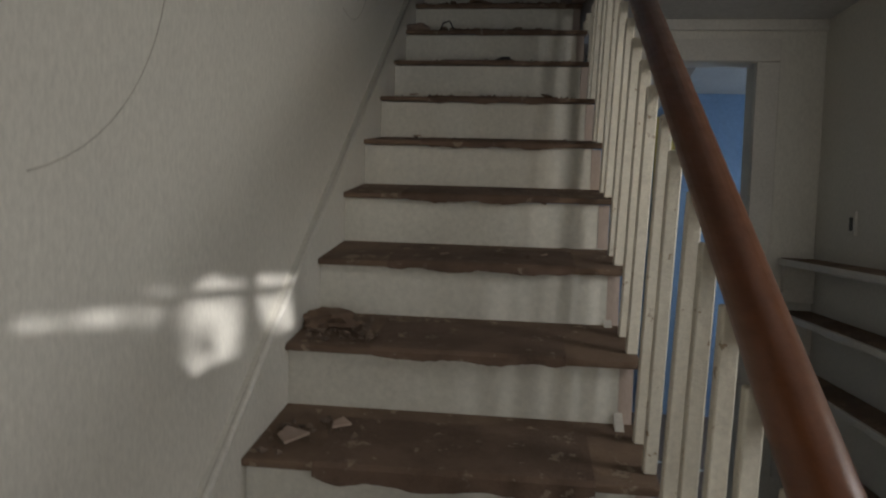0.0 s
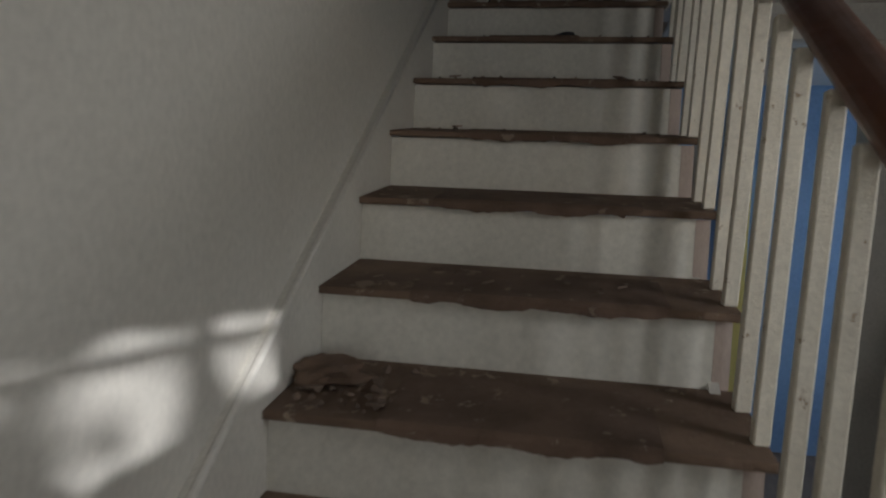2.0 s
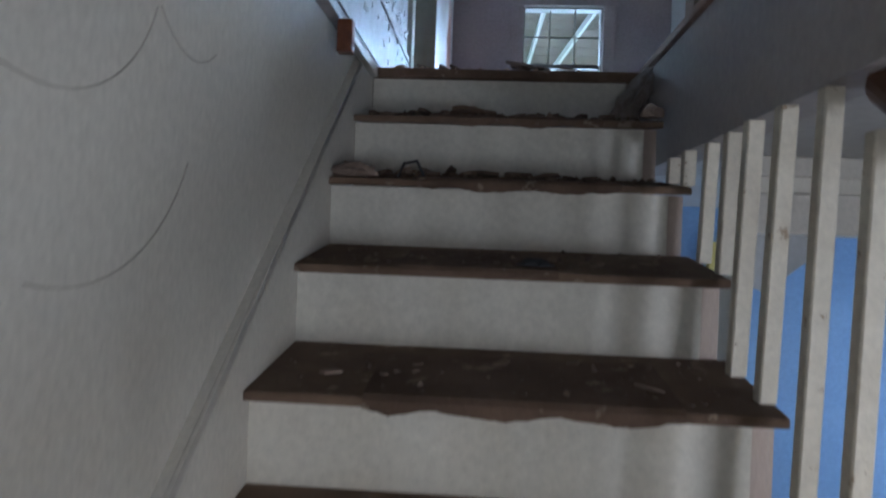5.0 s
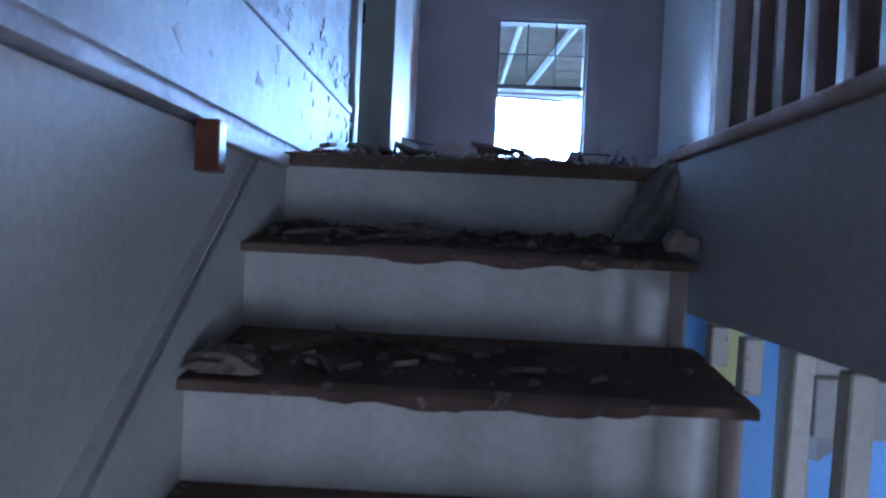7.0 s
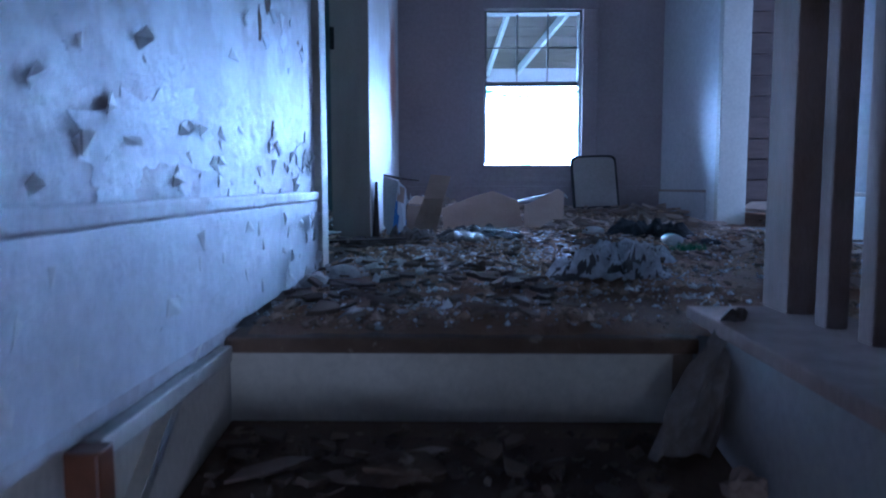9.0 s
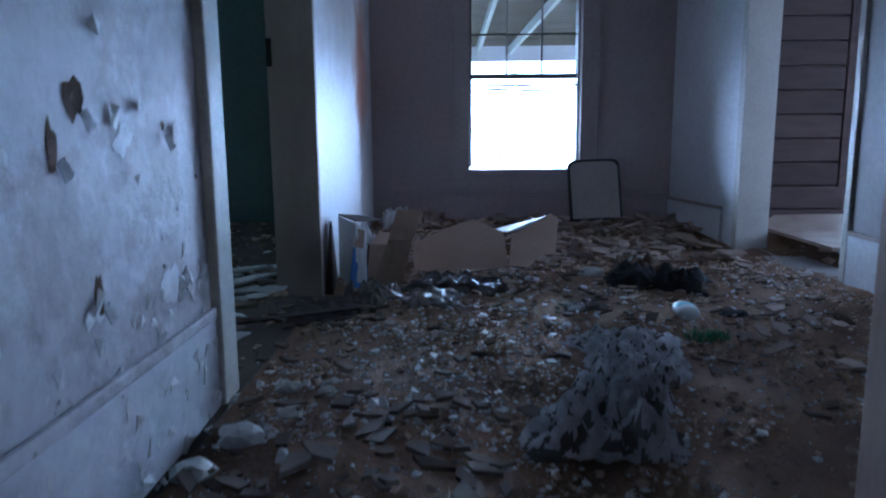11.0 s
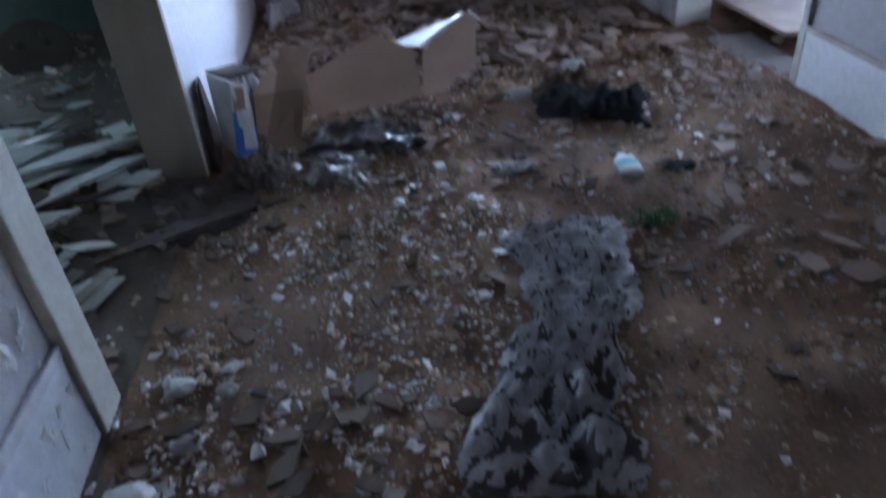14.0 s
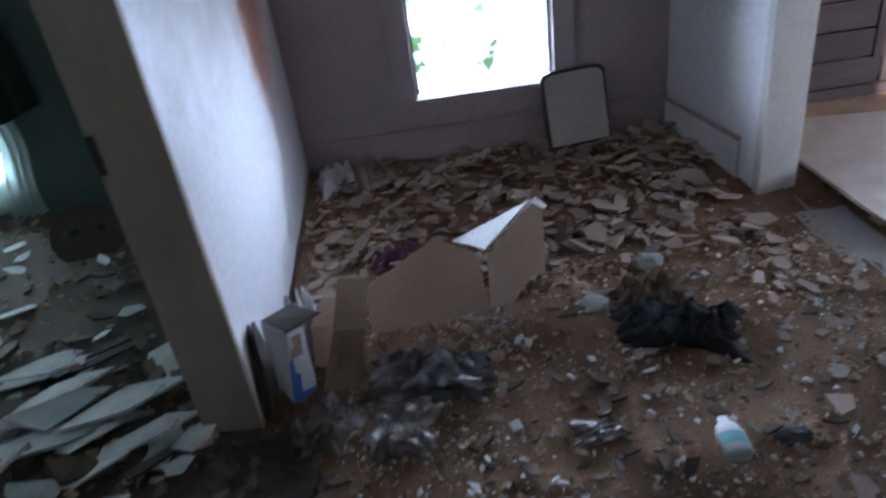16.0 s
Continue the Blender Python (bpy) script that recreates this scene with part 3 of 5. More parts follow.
structure("wall_side_room_back", wall_mesh("y", 7.245, 7.38, 1.80, 5.0, F, TOP, [(2.68, 3.34, 2.19, 3.25)]), M_PLANK, "bare dark boards behind torn plaster")
structure("wall_side_room_outer", wall_mesh("x", 4.2, 4.32, 3.0, 7.245, F, TOP, [(5.5, 6.4, 2.25, 3.35)]), M_WHITE, "white plaster wall with a window")
structure("wall_side_room_front", wall_mesh("y", 4.2, 4.32, 2.03, 4.2, F, TOP), M_WHITE, "white plaster wall")
structure("wall_upper_front", wall_mesh("y", -2.2, -2.1, -0.14, 2.03, F, TOP), M_PINK, "plaster wall")

# studs beside the stairwell
STUD_ROWS = [(0.972, 4.032, 0.048, 0.026, M_STUD)] + [(0.966, 3.882 - 0.118 * i, 0.018, 0.017, M_STUD) for i in range(14)]
fr = thing("stud_partition", "bare brown wooden studs of a stripped partition beside the stairwell", "wall frame", kind="structure")
for cx, y, hy, hx, m_ in STUD_ROWS:
    part("stud", box(cx - hx, cx + hx, y - hy, y + hy, F + 0.031, TOP - 0.002, 0.004), m_, fr)

structure("threshold", box(1.83, 2.02, 5.90, 6.52, F + 0.002, F + 0.028, 0.004), M_FASCIA, "worn grey wooden threshold", "threshold")

# window of the end wall
def window_unit(name, x0, x1, z0, z1, y, zm, cols, rows, label, casing):
    w = thing(name, label, "window", kind="structure", at=(x0, y, z0))
    W, H, zm = x1 - x0, z1 - z0, zm - z0
    fm = bmesh.new()
    for a in ((0, 0.012, 0.012, H - 0.012), (W - 0.012, W, 0.012, H - 0.012)):
        box(a[0], a[1], 0.02, 0.12, a[2], a[3], 0, fm)
    box(0, W, 0.02, 0.12, H - 0.012, H, 0, fm)
    part("window_frame", fm, M_SASH, w)
    part("window_sill", box(-0.02, W + 0.02, -0.03, 0.13, -0.028, -0.001, 0.004), casing, w)
    for a, b in ((-0.10, -0.002), (W + 0.002, W + 0.10)):
        part("casing", box(a, b, -0.022, -0.001, -0.03, H, 0.005), casing, w)
        e = a if a < 0 else b - 0.014
        part("casing_bead", box(e, e + 0.014, -0.030, -0.0225, -0.03, H, 0.003), casing, w)
    part("casing", box(-0.10, W + 0.10, -0.022, -0.001, H + 0.002, H + 0.11, 0.005), casing, w)
    part("apron", box(-0.08, W + 0.08, -0.016, -0.001, -0.11, -0.03, 0.004), casing, w)
    part("meeting_rail", box(0.013, W - 0.013, 0.05, 0.085, zm - 0.012, zm + 0.016, 0.003), M_SASH, w)
    part("lower_sash_rail", box(0.013, W - 0.013, 0.022, 0.048, zm - 0.055, zm - 0.042, 0.003), M_SASH, w)
    for c in range(cols):
        for q in range(rows):
            pw, ph = (W - 0.024) / cols, (H - 0.028 - zm) / rows
            pane = part("pane", box(0.012 + pw * c, 0.012 + pw * (c + 1), 0.063, 0.067, zm + 0.016 + ph * q, zm + 0.016 + ph * (q + 1)), M_GLASS, w)
            pane.visible_shadow = False
    for c in range(1, cols):
        xx = 0.012 + (W - 0.024) * c / cols
        part("muntin", box(xx - 0.005, xx + 0.005, 0.055, 0.075, zm + 0.016, H - 0.012), M_SASH, w)
    for r in range(1, rows):
        zz = zm + 0.016 + (H - 0.028 - zm) * r / rows
        part("muntin", box(0.012, W - 0.012, 0.053, 0.054, zz - 0.005, zz + 0.005), M_SASH, w)
    return w


window_unit("window_1", 0.567, 1.167, 2.27, 3.22, 7.245, 2.775, 3, 2, "old sash window with a divided upper sash and empty lower half", M_PINK)
window_unit("window_3", 2.68, 3.34, 2.19, 3.25, 7.245, 2.70, 2, 2, "old sash window among bare boards in the side room", M_PLANK)
window_unit("window_2", -2.05, -1.27, 2.22, 3.35, 7.245, 2.80, 2, 2, "sash window behind torn curtains in the green room", M_GREEN)

part("loose_slat", box(0.02, 0.46, 0.088, 0.098, 0.437, 0.452, 0.002, None, pose(0, 0, 0, 0, 2.2, 0)), M_SASH, bpy.data.objects["window_1"])

# eave outside the end window
ev = thing("eave", "underside of a boarded eave with white rafters", "roof", kind="structure", at=(0.8, 7.40, 3.42))
for i in range(9):
    a = i * 0.155
    part("eave_board", box(-2.0, 2.2, a, a + 0.150, 0, 0.02, 0, None, pose(0, 0, 0, -13, 0, 0)), M_EAVE, ev)
for x, tilt in ((-0.55, 5), (-0.03, 5), (0.42, 14), (0.95, 14)):
    part("rafter", box(-0.014, 0.014, 0.0, 1.42, -0.06, -0.002, 0.003, None, pose(x, 0, 0, -13, 0, tilt)), M_RAFTER, ev)
part("eave_edge", box(-2.0, 2.2, 1.385, 1.42, -0.42, -0.30, 0.003), M_RAFTER, ev)

tagged(mesh_ob("backdrop", box(-10, 12, 15, 15.1, -1.07, 6), M_BACK), "glowing panel coloured as foliage and sky, lights the end window", "backdrop", kind="structure")


# ---- rubble on the upper floor ----
def floor_z(x, y):
    """Height of the rubble bed: lightly mounded, higher against the end wall."""
    z = F + 0.022 + 0.016 * noise.noise(Vector((x * 1.9, y * 1.9, 0))) + 0.010 * noise.noise(Vector((x * 6, y * 6, 3)))
    z += 0.075 * max(0.0, (y - 6.3) / 0.95) ** 1.3
    if y < 4.3:
        z -= 0.012
    z = max(z, F + 0.006)
    if y < 4.06:
        u = max(0.0, (y - 3.965) / 0.095)
        z = (F - 0.004) * (1 - u) + z * u
    return z


def bed(name, x0, x1, y0, y1, step, material, label):
    bm = bmesh.new()
    nx, ny = int((x1 - x0) / step), int((y1 - y0) / step)
    g = []
    for j in range(ny + 1):
        row = []
        for i in range(nx + 1):
            x, y = x0 + (x1 - x0) * i / nx, y0 + (y1 - y0) * j / ny
            row.append(bm.verts.new((x, y, floor_z(x, y) + 0.006 * noise.noise(Vector((x * 22, y * 22, 1))))))
        g.append(row)
    for j in range(ny):
        for i in range(nx):
            bm.faces.new([g[j][i], g[j][i + 1], g[j + 1][i + 1], g[j + 1][i]])
    return tagged(mesh_ob(name, bm, material, True), label, "rubble", kind="stuff")


bed("rubble_bed", 0.035, 1.89, 3.965, 7.225, 0.03, M_DIRT, "brown plaster dust and dirt covering the hall floor")
bed("rubble_bed", -3.1, 0.03, 4.0, 7.225, 0.05, M_DARKDIRT, "dark dirt covering the green room floor")
bed("rubble_bed", 1.9, 4.1, 4.4, 7.225, 0.06, M_DIRT, "dirt covering the side room floor")


def crumbs(name, n, area, size, material, label, seed, zf=floor_z, flat=0.6, thin=True):
    r = np.random.default_rng(seed)
    V, Fc = [], []
    x0, x1, y0, y1 = area
    base = np.array([(1, 0, 0), (-1, 0, 0), (0, 1, 0), (0, -1, 0), (0, 0, 1), (0, 0, -1)], float)
    tri = [(0, 2, 4), (2, 1, 4), (1, 3, 4), (3, 0, 4), (2, 0, 5), (1, 2, 5), (3, 1, 5), (0, 3, 5)]
    for i in range(n):
        x, y = r.uniform(x0, x1), r.uniform(y0, y1)
        if thin and noise.noise(Vector((x * 2.6, y * 2.6, 4))) + 0.5 * noise.noise(Vector((x * 7, y * 7, 2))) < -0.05 and r.random() < 0.8:
            continue
        s = size * (0.45 + 1.5 * r.random() ** 3)
        v = base * (0.6 + 0.7 * r.random((6, 1))) * np.array([s, s * r.uniform(.6, 1.1), s * flat])
        v += r.normal(0, s * 0.18, (6, 3))
        a = r.uniform(0, math.tau)
        c, d = math.cos(a), math.sin(a)
        v = v @ np.array([[c, -d, 0], [d, c, 0], [0, 0, 1]]) + np.array([x, y, zf(x, y) + s * flat * 0.35])
        k = len(V)
        V.extend(v.tolist())
        Fc.extend([(p + k, q + k, t + k) for p, q, t in tri])
    me = bpy.data.meshes.new(name)
    me.from_pydata(V, [], Fc)
    me.materials.append(material)
    return tagged(new(name, me), label, "rubble", kind="stuff")


crumbs("plaster_crumbs", 15000, (0.05, 1.86, 4.0, 6.4), 0.0072, M_CRUMB, "small brown crumbs of broken plaster over the hall floor", 1)
crumbs("plaster_crumbs", 3000, (0.05, 1.66, 6.0, 7.2), 0.014, M_CRUMB, "broken plaster crumbs before the end wall", 2)
crumbs("paint_chips", 4200, (0.05, 1.86, 4.0, 6.3), 0.0058, M_CHIP, "small white chips of paint and plaster", 3)
crumbs("paint_chips", 3000, (0.10, 0.95, 4.15, 5.35), 0.0056, M_CHIP, "white plaster grit near the scarf", 8)
crumbs("paint_chips", 260, (-0.1, 0.45, 4.05, 5.0), 0.012, M_CHIP, "white plaster lumps beside the casing", 5)
crumbs("plaster_crumbs", 2600, (-2.2, 0.0, 4.5, 7.2), 0.016, M_CRUMB, "dark broken plaster in the green room", 6)
crumbs("plaster_crumbs", 600, (1.95, 3.6, 4.6, 7.2), 0.02, M_CRUMB, "broken plaster in the side room", 7)

# broken plaster shards: a handful of shapes on shared meshes
def shard_mesh(seed, sx, sy, th, material):
    r = random.Random(seed)
    k = r.randint(4, 6)
    off = r.random()
    pts = []
    for i in range(k):
        a = (i + off + r.uniform(-0.28, 0.28)) * math.tau / k
        q = r.uniform(0.6, 1.25)
        pts.append((sx * q * math.cos(a), sy * q * math.sin(a), 0))
    bm = slab(pts, th)
    bmesh.ops.recalc_face_normals(bm, faces=bm.faces)
    me = bpy.data.meshes.new("shard")
    bm.to_mesh(me)
    bm.free()
    me.materials.append(material)
    return me


SHARDS = [shard_mesh(i, 0.026 + 0.009 * (i % 4), 0.018 + 0.007 * (i % 3), 0.006, M_SHARD) for i in range(12)]
DARKS = [shard_mesh(80 + i, 0.03 + 0.012 * (i % 4), 0.02 + 0.008 * (i % 3), 0.012, M_STEPDUST) for i in range(8)]
SHEETS = [shard_mesh(40 + i, 0.085 + 0.03 * (i % 3), 0.035 + 0.014 * (i % 4), 0.006, M_SHEET) for i in range(8)]


def scatter(owner, name, meshes, n, area, seed, lift, tilt, scale=(0.7, 1.3), rz=(0, 360)):
    r = random.Random(seed)
    for i in range(n):
        x, y = r.uniform(area[0], area[1]), r.uniform(area[2], area[3])
        ob = new(name, r.choice(meshes))
        s = r.uniform(*scale)
        ob.parent = owner
        ob.matrix_basis = pose(x, y, floor_z(x, y) + r.uniform(*lift), r.gauss(0, tilt), r.gauss(0, tilt), r.uniform(*rz)) @ Matrix.Scale(s, 4)


pile = thing("plaster_pile", "heap of broken tan plaster pieces before the end wall", "rubble")
scatter(pile, "plaster_shard", SHARDS, 290, (0.07, 1.70, 6.22, 7.2), 11, (0.006, 0.03), 14, (0.7, 1.5))
pile6 = thing("plaster_pile", "heap of broken tan plaster pieces behind the box", "rubble")
scatter(pile6, "plaster_shard", SHARDS, 290, (0.07, 1.66, 6.3, 7.2), 31, (0.006, 0.03), 14, (0.5, 1.1))
pile2 = thing("plaster_pile", "loose plaster pieces along the hall wall", "rubble")
scatter(pile2, "plaster_shard", SHARDS, 70, (1.25, 1.86, 4.2, 6.3), 12, (0.006, 0.016), 8)
pile7 = thing("plaster_pile", "small tan plaster pieces strewn over the hall floor", "rubble")
scatter(pile7, "plaster_shard", SHARDS, 130, (0.2, 1.8, 4.9, 6.35), 45, (0.004, 0.014), 9, (0.2, 0.6))
scatter(pile7, "dirt_chunk", DARKS, 110, (0.1, 1.5, 5.1, 6.3), 46, (0.004, 0.014), 9, (0.2, 0.7))
CHIPS = [shard_mesh(200 + i, 0.014 + 0.005 * (i % 3), 0.010 + 0.004 * (i % 2), 0.005, M_CHIP) for i in range(6)]
pile8 = thing("paint_flakes", "white plaster flakes strewn between the bottle and the box", "rubble")
scatter(pile8, "plaster_flake", CHIPS, 80, (0.55, 1.6, 5.25, 6.1), 71, (0.006, 0.016), 10, (0.3, 0.9))
scatter(pile8, "plaster_flake", CHIPS, 30, (0.1, 0.9, 4.5, 5.4), 72, (0.006, 0.016), 10, (0.4, 1.1))
pile9 = thing("plaster_pile", "brown plaster chunks over the hall floor", "rubble")
scatter(pile9, "plaster_shard", SHARDS, 120, (0.45, 1.85, 5.6, 6.35), 73, (0.004, 0.014), 10, (0.25, 0.75))
scatter(pile9, "dirt_chunk", DARKS, 90, (0.4, 1.8, 4.6, 6.0), 74, (0.004, 0.012), 10, (0.25, 0.7))
pile3 = thing("plaster_pile", "plaster pieces and lath by the stair head", "rubble")
scatter(pile3, "plaster_shard", DARKS, 110, (0.05, 0.60, 4.03, 4.75), 13, (0.004, 0.018), 9, (0.35, 0.85))
pile4 = thing("plaster_sheets", "pale sheets of fallen plaster in the green room doorway", "rubble")
scatter(pile4, "plaster_sheet", SHEETS, 80, (-1.25, -0.12, 5.0, 6.1), 14, (0.008, 0.04), 7, (0.35, 1.0), (0, 60))
scatter(pile4, "dirt_chunk", DARKS, 90, (-1.4, -0.1, 4.9, 6.6), 44, (0.006, 0.04), 12, (0.6, 1.5))
scatter(pile4, "plaster_sheet", SHEETS, 30, (-1.9, -0.16, 5.9, 7.1), 15, (0.006, 0.02), 8, (0.3, 0.7))
BIG = [shard_mesh(140 + i, 0.19 + 0.03 * (i % 3), 0.075 + 0.02 * (i % 2), 0.012, M_SHEET) for i in range(5)]
scatter(pile4, "plaster_sheet", BIG, 16, (-1.0, -0.22, 5.35, 6.05), 17, (0.03, 0.055), 5, (0.6, 1.05), (15, 50))
scatter(pile4, "dirt_chunk", DARKS, 35, (-0.3, 0.3, 4.9, 5.6), 18, (0.004, 0.02), 10, (0.3, 0.9))
pile5 = thing("plaster_sheets", "large pale plaster sheets on the side room floor", "rubble")
scatter(pile5, "plaster_sheet", SHEETS, 26, (2.1, 3.4, 6.2, 7.2), 16, (0.01, 0.06), 9, (1.0, 2.2))
bs = slab([(1.98, 6.10, 2.0), (2.8, 6.0, 2.02), (2.9, 6.75, 2.06), (2.12, 6.95, 2.03), (1.97, 6.72, 2.0)], 0.015)
part("plaster_sheet", bs, M_SHARD, pile5)
gs = thing("round_panel", "dull grey round panel with two dark holes leaning by the wall", "panel", at=(-0.84, 6.86, 2.03))
tip = pose(0, 0, 0, -38, 0, 8)
bm = slab([(0.15 * math.cos(i * math.tau / 28), 0, 0.13 * math.sin(i * math.tau / 28)) for i in range(28)], 0.018, (0, 1, 0))
bmesh.ops.transform(bm, matrix=tip, verts=bm.verts)
part("disc", bm, M_DARKDIRT, gs)
for cx in (-0.05, 0.055):
    bm = slab([(cx + 0.018 * math.cos(i * math.tau / 14), -0.003, 0.02 + 0.014 * math.sin(i * math.tau / 14)) for i in range(14)], 0.002, (0, 1, 0))
    bmesh.ops.transform(bm, matrix=tip, verts=bm.verts)
    part("hole", bm, M_FRAME, gs, "dark hole")

# boards on the side room wall
for i in range(17):
    z = F + 0.02 + i * 0.128
    for x0, x1 in ((1.95, 3.05), (3.06, 4.18)):
        if 2.06 < z < 3.28:
            x0, x1 = (1.95, 2.575) if x0 < 2 else (3.445, 4.18)
        elif i % 2:
            x0, x1 = (1.95, 2.62) if x0 < 2 else (2.63, 4.18)
        ob = mesh_ob("plank", box(x0, x1, 7.222, 7.243, z, z + 0.118, 0.003), M_PLANK)
        ob.parent = bpy.data.objects["wall_side_room_back"]

# ---- things of the hall ----
mi = thing("leaning_mirror", "old mirror in a thin black frame leaning under the window", "mirror", at=(1.25, 7.105, 2.0))
lean = pose(0, 0, 0, -13, -2, 4)


def arch(w, h, inset, y0, y1):
    w2 = w / 2 - inset
    pts = [(-w2, y0, inset), (w2, y0, inset)]
    for i in range(13):
        u = i / 12
        a = u * math.pi
        cx = math.cos(a)
        pts.append((w2 * (abs(cx) ** 0.35) * (1 if cx >= 0 else -1), y0, h - inset - 0.05 + 0.05 * math.sin(a) ** 0.6))
    return slab(pts, y1 - y0, (0, 1, 0))


bm = arch(0.285, 0.335, 0, 0.0, 0.018)
bmesh.ops.transform(bm, matrix=lean, verts=bm.verts)
part("frame", bm, M_FRAME, mi)
bm = arch(0.285, 0.335, 0.014, -0.003, 0.0)
bmesh.ops.transform(bm, matrix=lean, verts=bm.verts)
part("mirror_glass", bm, M_PANEL, mi, "dull dusty glass")

cb = thing("cardboard_box", "flattened torn brown cardboard box lying on the rubble", "box")


def panel(a, b, up, uv, thick, normal):
    a, b, up = Vector(a), Vector(b), Vector(up)
    return slab([a + (b - a) * u + up * v for u, v in uv], thick, normal)


part("front_panel", panel((0.33, 6.02, 1.945), (0.70, 6.055, 1.955), (-0.03, 0.20, 0.165), ((0, 0), (0.3, -0.07), (0.55, -0.08), (1, 0), (1.02, 0.70), (0.72, 1.0), (0.45, 0.86), (0.02, 0.55)), 0.006, (0.1, 0.8, -0.5)), M_CARD, cb)
part("side_panel", panel((0.703, 6.055, 1.955), (0.90, 6.16, 1.98), (0.02, 0.20, 0.125), ((0, 0), (0.4, -0.14), (0.55, -0.02), (0.75, 0.08), (1, 0), (1.08, 1.0), (0.9, 1.18), (0.02, 0.75)), 0.006, (-0.2, 0.7, -0.6)), M_CARD, cb)
part("inner_flap", slab([(0.62, 6.33, 2.05), (0.715, 6.215, 2.066), (0.90, 6.435, 2.105), (0.93, 6.50, 2.07)], 0.005, (0, 0.2, 1)), M_CARDW, cb, "pale inside of a flap")
part("top_flap", slab([(0.885, 6.40, 2.095), (0.945, 6.385, 2.095), (0.965, 6.44, 2.075), (0.93, 6.47, 2.10)], 0.005, (0, 0.2, 1)), M_CARDW, cb, "pale bent flap")

wc = thing("carton", "white and blue printed carton standing against the partition", "carton", at=(0.125, 5.79, 1.94))
wc.scale = (0.95, 1.1, 1.12)
part("white_side", slab([(-0.05, 0.0, 0.03), (-0.01, -0.03, 0.0), (0.02, -0.02, 0.2), (-0.05, 0.01, 0.22)], 0.004, (0.2, 1, 0)), M_CARDW, wc)
part("right_side", slab([(-0.01, -0.03, 0.0), (0.045, 0.04, -0.02), (0.05, 0.05, 0.17), (0.022, -0.018, 0.2)], 0.004, (-1, 0.4, 0)), M_CARDW, wc)
part("blue_print", slab([(-0.0085, -0.0325, 0.004), (0.012, -0.006, -0.004), (0.027, 0.004, 0.12), (0.008, -0.026, 0.125)], 0.001, (1, -0.6, 0)), M_CARDB, wc, "blue printed strip")
part("lid", slab([(-0.05, 0.015, 0.222), (0.022, -0.018, 0.205), (0.11, 0.05, 0.20), (0.02, 0.09, 0.21)], 0.004), M_DARKB, wc, "dark open lid")
part("base", slab([(0.0, -0.03, -0.005), (0.045, 0.035, -0.02), (0.05, 0.06, 0.05), (0.0, -0.005, 0.06)], 0.004, (-1, 0.4, 0)), M_CARDB, wc, "blue printed lower side")
part("tan_print", slab([(0.012, -0.020, 0.125), (0.040, 0.012, 0.115), (0.046, 0.020, 0.172), (0.020, -0.016, 0.185)], 0.001, (1, -0.6, 0)), M_CARD, wc, "tan printed strip")
fl = thing("cardboard_flap", "tall bent brown cardboard flap standing beside the cartons", "cardboard")
part("lower_half", slab([(0.19, 5.79, 1.93), (0.30, 5.80, 1.93), (0.335, 5.86, 2.085), (0.245, 5.87, 2.085)], 0.005, (0, 1, -0.3)), M_CARD, fl)
part("upper_half", slab([(0.245, 5.87, 2.087), (0.335, 5.86, 2.087), (0.365, 5.95, 2.185), (0.275, 5.96, 2.195)], 0.005, (0, 0.8, -0.6)), M_CARD, fl)
bc = thing("carton", "open brown carton beside the white carton", "carton", at=(0.22, 5.93, 1.93))
part("front_side", slab([(-0.06, -0.03, 0.0), (0.05, 0.0, 0.0), (0.06, 0.03, 0.12), (-0.05, 0.0, 0.13)], 0.004, (0, 1, 0)), M_CARD, bc)
part("flap", slab([(-0.05, 0.0, 0.131), (0.06, 0.03, 0.121), (0.075, 0.10, 0.155), (-0.02, 0.09, 0.165)], 0.004, (0, -0.4, 1)), M_CARD, bc)
part("left_side", slab([(-0.06, -0.03, 0.0), (-0.05, 0.0, 0.13), (-0.07, 0.11, 0.12), (-0.08, 0.09, 0.0)], 0.004, (-1, 0, 0)), M_DARKB, bc)
db = slab([(0.036, 5.73, 1.92), (0.06, 5.715, 1.92), (0.045, 5.80, 2.16), (0.036, 5.86, 2.16), (0.036, 5.95, 1.93)], 0.008, (1, -0.3, 0))
tagged(mesh_ob("dark_board", db, M_DARKB), "dark broken board leaning on the partition", "board")


